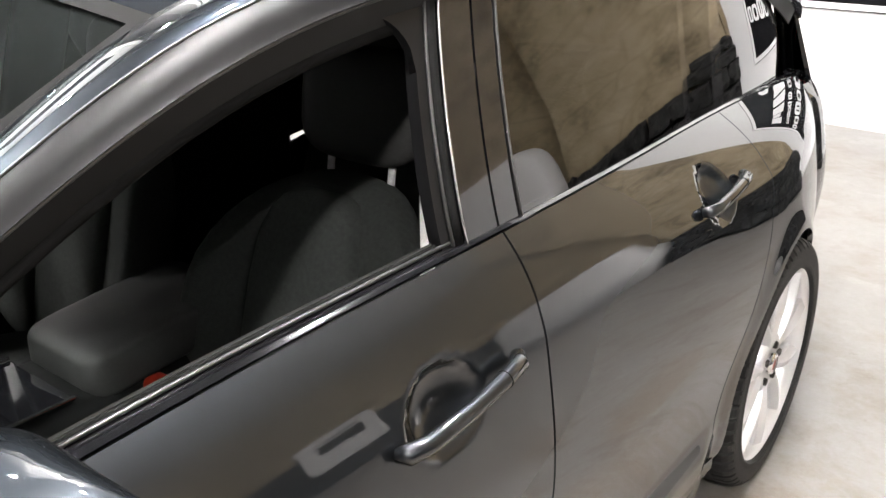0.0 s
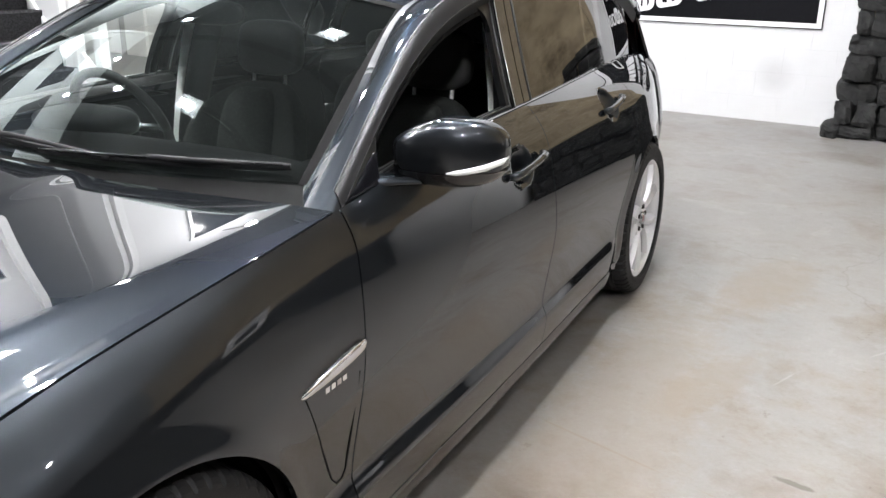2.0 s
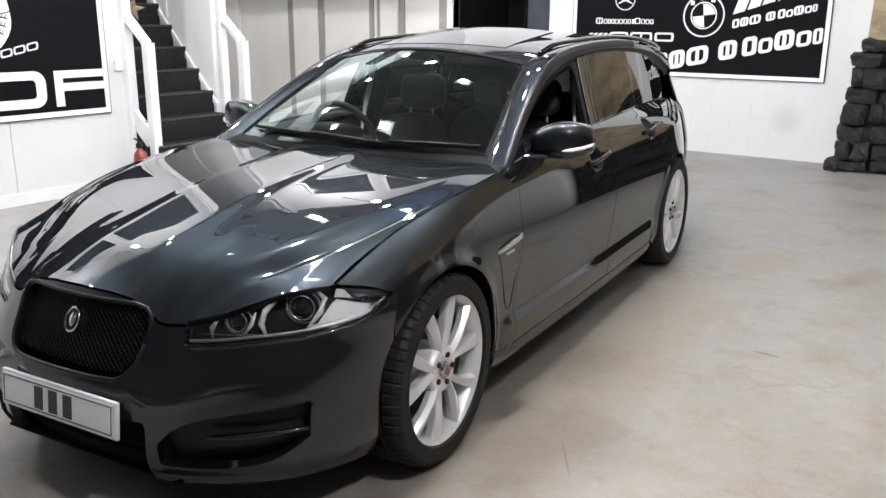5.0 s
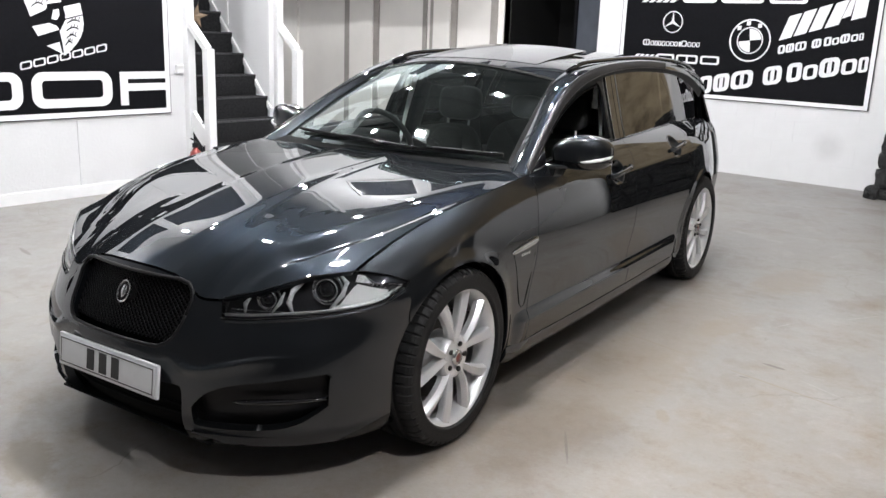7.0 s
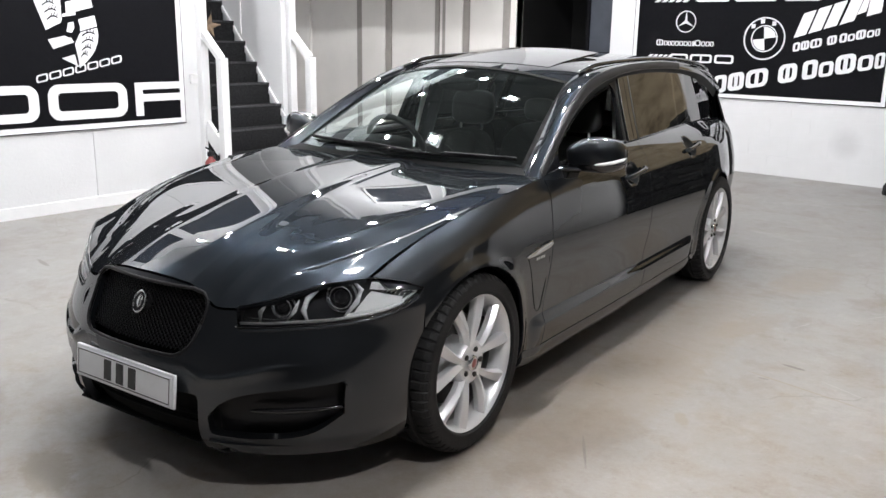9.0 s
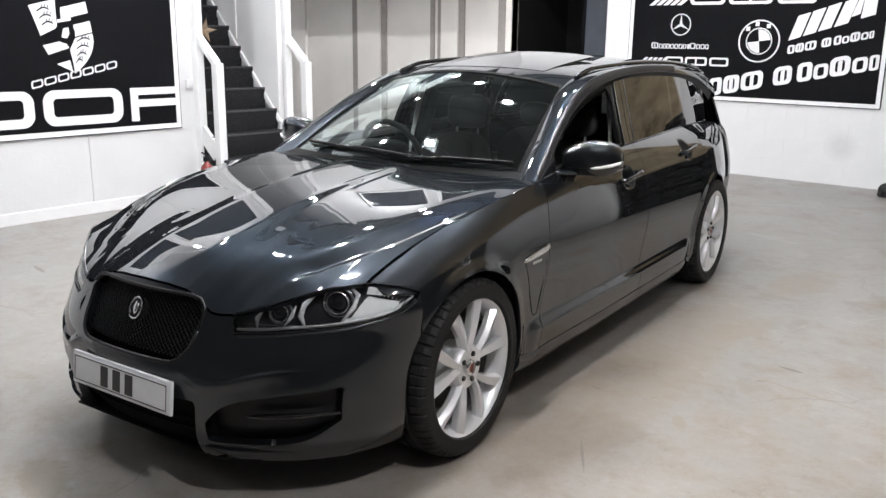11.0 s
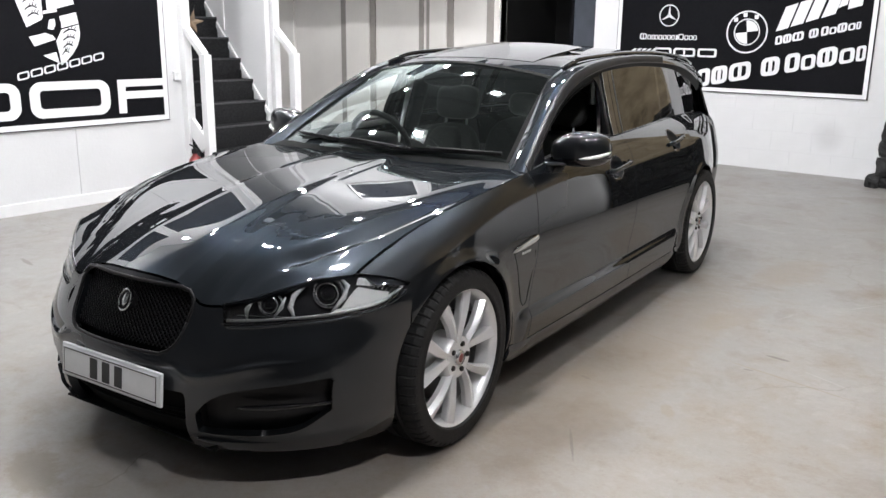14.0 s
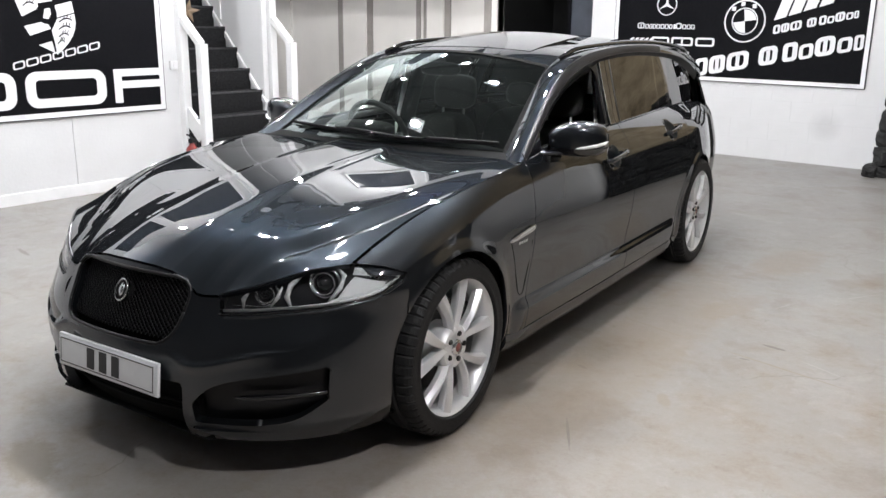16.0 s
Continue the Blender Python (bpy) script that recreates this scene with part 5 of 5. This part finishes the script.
def rings(root, a0, z0, a1, rise, height, widths, place, lean=0.0, line=0.26):
    """A row of plain rounded frames that stands for lettering, climbing along the board; a wide one has a post in it, a narrow one is a bar."""
    total = sum(abs(w) for w in widths)
    a = a0
    for w in widths:
        run = (a1 - a0) * abs(w) / total
        if w > 0:
            wide, h = run * 0.90, height * (1.0 if w >= 1 else 0.78)
            t = min(line * h, wide * 0.36)

            def put(p, q, a=a, wide=wide):
                along = a + p + lean * q
                return (along, z0 + rise * (a + p - a0) / (a1 - a0) + q)
            if w < 0.5:
                shape(root, [put(0, 0), put(wide, 0), put(wide, h), put(0, h)], place, name="white_bar")
            else:
                outer = [put(p, q) for p, q in rounded_ring(0, wide, 0, h, min(wide, h) * 0.30)]
                inner = [put(p, q) for p, q in rounded_ring(t, wide - t, t * 0.8, h - t * 0.8, min(wide - 2 * t, h - 1.6 * t) * 0.28)]
                part("white_ring", band(outer, inner, 0.021, place), SIGN_WHITE, root, smooth=False)
                if w >= 1.15:
                    shape(root, [put(wide / 2 - t * 0.4, t * 0.8 + 0.001), put(wide / 2 + t * 0.4, t * 0.8 + 0.001), put(wide / 2 + t * 0.4, h - t * 0.8 - 0.001), put(wide / 2 - t * 0.4, h - t * 0.8 - 0.001)], place, name="white_bar")
        a += run


rings(sign_w, 0.985, 1.088, 1.755, 0.163, 0.062, (1, 1.05, 1, 1, 1, 1, 1), west, line=0.22)
LINE = (1, 1.2, 1.6, -0.5, 1.3, -0.2, 1, 0.95, 1.3, 0.95, 0.6)
rings(sign_n, -1.535, 0.895, 0.315, 0.375, 0.205, LINE, north)
rings(sign_n, -0.655, 1.405, 0.225, 0.19, 0.095, LINE, north)
rings(sign_n, -2.315, 1.445, -1.575, 0.0, 0.07, (1.25, 0.7, 0.55, 0.6, 0.7, 0.7, 0.7, 0.6, -0.1, 0.4, 1, 0.7, 0.7, 0.6), north, line=0.2)
for i in range(3):
    a = -0.66 + 0.155 * i
    shape(sign_n, [(a, 1.555 + 0.05 * i), (a + 0.13, 1.595 + 0.05 * i), (a + 0.215, 1.86 + 0.05 * i), (a + 0.085, 1.82 + 0.05 * i)], north)
for q in ([(-0.19, 1.70), (-0.05, 1.745), (0.03, 2.01), (-0.10, 1.965)], [(-0.027, 1.805), (0.060, 1.84), (0.088, 2.012), (0.036, 1.995)], [(0.07, 1.79), (0.21, 1.83), (0.22, 2.065), (0.093, 2.02)]):
    shape(sign_n, q, north)
for c, r in (((-0.987, 1.545), 0.238), ((-0.987, 1.545), 0.150), ((-1.948, 1.728), 0.128)):
    w = 0.012 if r < 0.2 else 0.016
    part("white_ring", band(disc(c, r)[:-1], disc(c, r - w)[:-1], 0.021, north), SIGN_WHITE, sign_n, smooth=False)
for a in (12, 192):
    shape(sign_n, [(-0.987, 1.545)] + disc((-0.987, 1.545), 0.130, a - 5, a + 85, 12), north)
for a in (100, 135, 60):
    c = (-0.987 + 0.193 * math.cos(math.radians(a)), 1.545 + 0.193 * math.sin(math.radians(a)))
    shape(sign_n, [(c[0] - 0.022, c[1] - 0.025), (c[0] + 0.022, c[1] - 0.022), (c[0] + 0.022, c[1] + 0.025), (c[0] - 0.022, c[1] + 0.022)], north)
for a in (90, 210, 330):
    t, s = math.radians(a), math.radians(a + 90)
    c = (-1.948, 1.728)
    shape(sign_n, [(c[0] + 0.018 * math.cos(s), c[1] + 0.018 * math.sin(s)), (c[0] + 0.122 * math.cos(t), c[1] + 0.122 * math.sin(t)), (c[0] - 0.018 * math.cos(s), c[1] - 0.018 * math.sin(s))], north)
for i in range(5):
    shape(sign_n, rect(-2.48 + 0.065 * i, -2.44 + 0.065 * i, 1.255, 1.335, 0.10), north)
rings(sign_n, -2.12, 1.25, -1.295, 0.0, 0.10, (1.1, 1.3, 1.1), north)
for i in range(5):
    shape(sign_n, rect(-2.38 + 0.09 * i, -2.32 + 0.09 * i, 1.955, 2.05, 0.12), north)
rings(sign_n, -1.85, 1.955, -0.35, 0.0, 0.16, (1.1, 1.3, 1.1), north)

# ---- west wall: boards, skirting, switch box ----
for y0, y1 in ((-6.99, -4.4), (-4.397, -1.8), (-1.797, 1.437), (1.441, 2.54)):
    part("wall_board", boxed(WX - 0.02, WX, y0, y1, 0.0, 1.95 if y1 > -9 else 1.9, 0.0), WALL, wall_west, smooth=False)
    part("wall_board", boxed(WX - 0.02, WX, y0, y1, 1.953, CZ, 0.0), WALL, wall_west, smooth=False)
tagged(part("baseboard", boxed(WX, WX + 0.016, SY, 2.54, 0, 0.10, 0.004), WOOD_WHITE, smooth=False), "white painted skirting along the wall", "baseboard", kind="structure")
switch = tagged(part("switch_box", boxed(WX, WX + 0.035, 2.425, 2.50, 1.045, 1.125, 0.006), WOOD_WHITE, smooth=False), "small white plastic switch box on the wall", "switch")
part("rocker", boxed(WX + 0.035, WX + 0.040, 2.45, 2.475, 1.07, 1.10, 0.002), WOOD_WHITE, switch, smooth=False)

# ---- stairs ----
stairs = tagged(holder("staircase", pose(0, 0, 0)), "steep staircase with charcoal carpet and white rails", "stairs")
for k in range(1, 15):
    x, z = -4.172 + 0.187 * (3 - k), 0.2065 * k - 0.02
    bm = bmesh.new()
    add_box(bm, x - 0.22, x, 2.545, 3.495, z - 0.225, z, 0.022)
    tread = part("step", bm, CARPET, stairs, "charcoal carpeted step")
    part("nosing", tube([(x - 0.010, 2.55, z - 0.010), (x - 0.010, 3.02, z - 0.0095), (x - 0.010, 3.49, z - 0.010)], 0.0125, 8), NOSING, tread)
for y0, y1 in ((2.515, 2.595), (3.585, 3.665)):
    part("newel_post", boxed(-4.09, -4.01, y0, y1, 0.0, 1.285, 0.006), WOOD_WHITE, stairs, "white square newel post", smooth=False)
    y = (y0 + y1) / 2
    m = Matrix.Translation((-4.18, y, 1.385)) @ Matrix.Rotation(math.atan2(0.24, 0.27), 4, "Y")
    bm = bmesh.new()
    add_box(bm, -0.185, 0.16, -0.035, 0.035, -0.028, 0.028, 0.006, m)
    part("handrail", bm, WOOD_WHITE, stairs, smooth=False)
    part("rail_post", boxed(-4.39, -4.31, y0, y1, 0.0, CZ, 0.004), WOOD_WHITE, stairs, smooth=False)
    m = Matrix.Translation((-4.20, y, 0.55)) @ Matrix.Rotation(math.atan2(0.24, 0.27), 4, "Y")
    bm = bmesh.new()
    add_box(bm, -0.165, 0.15, -0.018, 0.018, -0.10, 0.05, 0.004, m)
    part("infill_board", bm, WOOD_WHITE, stairs, smooth=False)
ang = math.atan2(0.2065, 0.187)
m = Matrix.Translation((-5.35, 3.487, 1.62 + 0.20)) @ Matrix.Rotation(ang, 4, "Y")
bm = bmesh.new()
add_box(bm, -1.9, 1.55, -0.012, 0.012, -0.02, 0.02, 0.003, m)
part("stringer_edge", bm, WOOD_WHITE, stairs, smooth=False)
part("wall_batten", boxed(-5.02, -4.99, 3.488, 3.50, 1.5, CZ, 0.002), WOOD_WHITE, stairs, smooth=False)

star = tagged(holder("star_ornament", look((-4.80, 2.96, 1.575), (2.6, -2.3, 1.6)) @ pose(0, 0, 0, 0, 0, 12)), "gold and brown paper star ornament", "ornament")
for i in range(5):
    bm = bmesh.new()
    a = math.radians(90 + 72 * i)
    c = bm.verts.new((0, 0, 0.03))
    t = bm.verts.new((0.12 * math.cos(a), 0.12 * math.sin(a), 0))
    l = bm.verts.new((0.045 * math.cos(a + 0.63), 0.045 * math.sin(a + 0.63), 0))
    r = bm.verts.new((0.045 * math.cos(a - 0.63), 0.045 * math.sin(a - 0.63), 0))
    b = bm.verts.new((0, 0, -0.01))
    for f in ((c, l, t), (c, t, r), (b, t, l), (b, r, t)):
        bm.faces.new(f)
    part("star_point", bm, plain("gold_paper", (0.20, 0.14, 0.09), 0.45, 0.2, vary=0.5, scale=14), star, smooth=False)
part("star_hook", tube([(0.0, 0.12, 0.0), (0.0, 0.16, -0.06)], 0.003), STEEL, star)

ext = tagged(holder("fire_extinguisher", pose(-4.10, 2.42, 0, 0, 0, 30) @ Matrix.Diagonal((1.1, 1.1, 1.08, 1))), "red fire extinguisher with a black valve on the floor", "extinguisher")
part("cylinder", lathe([(0.0, 0.0), (0.052, 0.0), (0.057, 0.008), (0.057, 0.27), (0.048, 0.315), (0.022, 0.345), (0.018, 0.365), (0.0, 0.365)], 32, "z"), EXT_RED, ext)
part("label", lathe([(0.0576, 0.10), (0.0576, 0.22)], 32, "z"), PLATE, ext)
part("valve", boxed(-0.018, 0.018, -0.03, 0.03, 0.36, 0.40, 0.006), MATT, ext)
part("lever", tube([(0, 0.02, 0.40), (0, -0.03, 0.425), (0, -0.085, 0.445)], 0.007), MATT, ext)
part("hose", tube([(0, 0.03, 0.385), (0.02, 0.07, 0.36), (0.03, 0.075, 0.25), (0.03, 0.07, 0.15)], 0.009), MATT, ext)

# ---- partition and passage ----
for x0, x1 in ((-9.3, -9.15), (-7.58, -7.45), (-6.94, -6.83), (-5.925, -5.85), (-5.78, -5.706), (-5.384, -5.279), (-4.672, -4.55)):
    part("batten", boxed(x0, x1, WY - 0.03, WY, 0, 2.55, 0.004), BATTEN, wall_back, "grey-brown upright batten", smooth=False)
for x0, x1 in ((-9.15, -8.7), (-7.448, -6.942), (-5.704, -5.386)):
    part("column_board", boxed(x0, x1, WY - 0.05, WY - 0.002, 0, 2.55, 0.004), CREAM, wall_back, "cream upright board", smooth=False)
part("corner_board", boxed(-4.55, -4.45, WY - 0.02, WY + 0.14, 0, 2.55, 0.004), CREAM, wall_back, smooth=False)
window = tagged(part("window_1", boxed(-3.60, -2.97, 8.30, 8.34, 1.33, 2.4, 0.0), plain("navy_glass", (0.045, 0.052, 0.066), 0.35, vary=0.25, scale=3), smooth=False), "dark glazed panel in the passage", "window", kind="structure")
for x0, x1, z0, z1 in ((-3.63, -2.97, 1.29, 1.33), (-3.64, -3.60, 1.33, 2.4)):
    part("window_frame", boxed(x0, x1, 8.27, 8.35, z0, z1, 0.003), SIGN_BLACK, window, smooth=False)
# near-black as well, for the gloom of the passage
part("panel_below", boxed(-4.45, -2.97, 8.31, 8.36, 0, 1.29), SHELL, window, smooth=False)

# ---- stone pillar: rough black stones, and the dark base course beyond it ----


def stone(w, d, h, seed, mat=None):
    bm = bmesh.new()
    bmesh.ops.create_cube(bm, size=1)
    bmesh.ops.subdivide_edges(bm, edges=bm.edges[:], cuts=3, use_grid_fill=True)
    for v in bm.verts:
        c = v.co
        r = (abs(c.x) ** 10 + abs(c.y) ** 10 + abs(c.z) ** 10) ** 0.1
        q = c * (0.5 / r)
        k = Vector((c.x * w, c.y * d, c.z * h)) * 9.0 + Vector((seed * 7.1, seed * 3.3, seed))
        n = noise.noise_vector(k) * 0.022 + noise.noise_vector(k * 2.7) * 0.012
        v.co = Vector((q.x * w + n.x, q.y * d + n.y * 2.0, q.z * h + n.z))
    return finish("stone", bm, mat or DARK_ROCK, False)


pillar = tagged(part("stone_pillar", boxed(0.74, NX, 7.44, WY - 0.002, 0, 0.93), DARK_ROCK, smooth=False), "rough black painted stone base of the rubble wall", "pillar")
rng = random.Random(4)
z = 0.0
for row, h in enumerate((0.11, 0.20, 0.17, 0.21, 0.16, 0.20, 0.14, 0.12)):
    x = 0.60 + 0.10 * z + rng.uniform(-0.03, 0.03) - (0.05 if row == 0 else 0)
    while x < (NX - 0.05 if z < 0.9 else 1.05):
        w = min(rng.uniform(0.13, 0.34), NX - x)
        ob = new("stone", stone(w - 0.004, 0.42 if row else 0.5, h - 0.002, rng.random() * 50))
        ob.parent = pillar
        ob.matrix_basis = pose(x + w / 2, 7.545 + rng.uniform(-0.045, 0.045), z + h / 2 + rng.uniform(-0.012, 0.012), rng.uniform(-5, 5), rng.uniform(-5, 5), rng.uniform(-7, 7))
        x += w
    z += h
bm = boxed(0.80, NX, 7.49, WY - 0.002, 0.94, CZ)
bmesh.ops.subdivide_edges(bm, edges=bm.edges[:], cuts=24, use_grid_fill=True)
for v in bm.verts:
    v.co += noise.noise_vector(v.co * 3.0) * 0.03
tagged(part("stone_upper", bm, OCHRE, smooth=False), "bare ochre rubble stone above the black base", "wall", kind="structure")

# stand-in for an unseen white object that the doors and windows reflect
tagged(part("white_stand_in", blob((3.72, 7.45, 0.0), (0.95, 0.30, 1.70), 5.0, 40, 20, shape=lambda q: Vector((q.x, q.y, max(q.z, 0.0)))), WALL), "rounded white block standing in for an unseen white object", "wall", kind="structure")

# ---- a white board against the foot of the east wall ----
notice = tagged(part("notice_board", boxed(EX_ - 0.095, EX_ - 0.062, 4.45, 5.30, 0.70, 1.85, 0.004), SIGN_WHITE, smooth=False), "white notice board with a dark panel on the stone wall", "board")
part("dark_panel", boxed(EX_ - 0.099, EX_ - 0.0955, 4.62, 5.12, 0.92, 1.40, 0.001), INK, notice, smooth=False)
part("grey_bar", boxed(EX_ - 0.099, EX_ - 0.0955, 4.62, 5.12, 1.50, 1.58, 0.001), TRIM_LINE, notice, smooth=False)

# ---- north wall: painted blocks ----
BLOCK_MESH = {}
for row in range(10):
    x = -2.62 - (0.225 if row % 2 else 0)
    while x < 0.75:
        x0, x1 = max(x, -2.62), min(x + 0.45, 0.75)
        w = round(x1 - x0, 3)
        if w > 0.03:
            if w not in BLOCK_MESH:
                BLOCK_MESH[w] = finish("block", boxed(0.0005, w - 0.0005, 0, 0.02, 0, 0.2242, 0.0008), BLOCK, False)
            ob = new("block", BLOCK_MESH[w])
            ob.parent = wall_north
            ob.location = (x0, WY + rng.uniform(0, 0.0005), 0.225 * row)
        x += 0.45

# ---- upper windows in the west wall, roof beams ----
for y0, z0, z1 in ((-4.9, 3.2, 3.84), (-3.4, 3.2, 3.84), (-1.95, 3.2, 3.84), (-0.42, 3.2, 3.84), (1.12, 3.2, 3.84), (4.42, 3.62, 4.26), (6.0, 3.62, 4.26)):
    w = tagged(part("upper_window", boxed(WX, WX + 0.012, y0, y0 + 1.24, z0, z1), DARKGLASS, smooth=False), "dark upper window in the white wall", "window", "upper windows", "structure")
    for q in ((y0 - 0.04, y0 + 1.28, z0 - 0.04, z0), (y0 - 0.04, y0 + 1.28, z1, z1 + 0.04), (y0 - 0.04, y0, z0, z1), (y0 + 1.24, y0 + 1.28, z0, z1)):
        part("window_frame", boxed(WX, WX + 0.03, *q), WOOD_WHITE, w, smooth=False)
structure("wall_plate", boxed(WX, WX + 0.10, SY, WY, 4.95, CZ - 0.002), CEIL, "dark painted band under the roof")
BEAM_Z = 5.16
for y in (-5.4, -3.5, -1.35, 0.68, 2.38, 4.3, 6.3):
    bm = bmesh.new()
    for z0, z1, d in ((0.0, 0.015, 0.06), (0.015, 0.185, 0.005), (0.185, 0.20, 0.06)):
        add_box(bm, WX + 0.1, EX_, y - d, y + d, BEAM_Z + z0, BEAM_Z + z1)
    tagged(part("roof_beam", bm, plain("dark_steel", (0.014, 0.014, 0.015), 0.7, spec=0.1), smooth=False), "dark painted steel roof beam carrying lamps", "beam", "roof beams", "structure")

# ---- lamps ----
def ceiling_light(x, y, z, k, top):
    """A flood light k times the usual size, on a stem from its beam at height top."""
    root = tagged(holder("ceiling_light", pose(x, y, z)), "square white ceiling flood light, out of view", "light", "ceiling lights")
    part("lamp_body", boxed(-0.15 * k, 0.15 * k, -0.105 * k, 0.105 * k, -0.024 * k, 0.0, 0.006 * k), WOOD_WHITE, root, smooth=False)
    part("diffuser", boxed(-0.078 * k, 0.078 * k, -0.043 * k, 0.043 * k, -0.085 * k, -0.0245 * k, 0.012 * k), LED, root, smooth=False)
    if top > z:
        part("stem", tube([(0, 0, 0), (0, 0, top - z)], 0.009, 8), STEEL, root)


# the lamps with negative y are assumed, to brighten the car's front
for x, y, k in ((0.90, 2.32, 1.0), (0.65, 0.62, 1.0), (-0.47, 2.38, 0.85), (-1.0, 0.68, 1.0), (-3.5, 0.68, 0.55), (-2.25, 0.68, 0.6), (-2.55, 2.38, 0.6), (3.4, 0.68, 0.45), (-2.4, -1.35, 0.5), (2.9, -1.35, 1.02), (0.3, -3.5, 0.30)):
    ceiling_light(x, y, 3.741 - 0.142 * k, k, BEAM_Z)
# assumed lamps that brighten the rear half of the room
for x, y, k in ((-2.7, 4.3, 1.05), (-0.4, 4.3, 1.05), (2.5, 4.3, 0.95), (-1.9, 6.3, 0.7)):
    ceiling_light(x, y, BEAM_Z - 0.142 * k, k, BEAM_Z)
# added lamp, out of view, that brightens the partition behind the stairs
ceiling_light(-6.0, 5.6, CZ - 0.001, 1.5, 0)
# unseen flood lights on short arms, added to brighten the upper west wall
for y in (-0.9, 1.5, 4.9):
    fl = tagged(holder("wall_fill_light", pose(-3.80, y, 4.45)), "added flood light that brightens the upper west wall", "light", "wall lights")
    part("lamp_body", boxed(-0.05, 0.05, -0.055, 0.055, -0.014, 0.0, 0.004), WOOD_WHITE, fl, smooth=False)
    part("diffuser", boxed(-0.045, 0.045, -0.050, 0.050, -0.050, -0.0145, 0.008), LED, fl, smooth=False)
    part("arm", tube([(0, 0, 0.008), (-0.30, 0, 0.03), (WX + 3.80, 0, 0.03)], 0.012, 8), STEEL, fl)
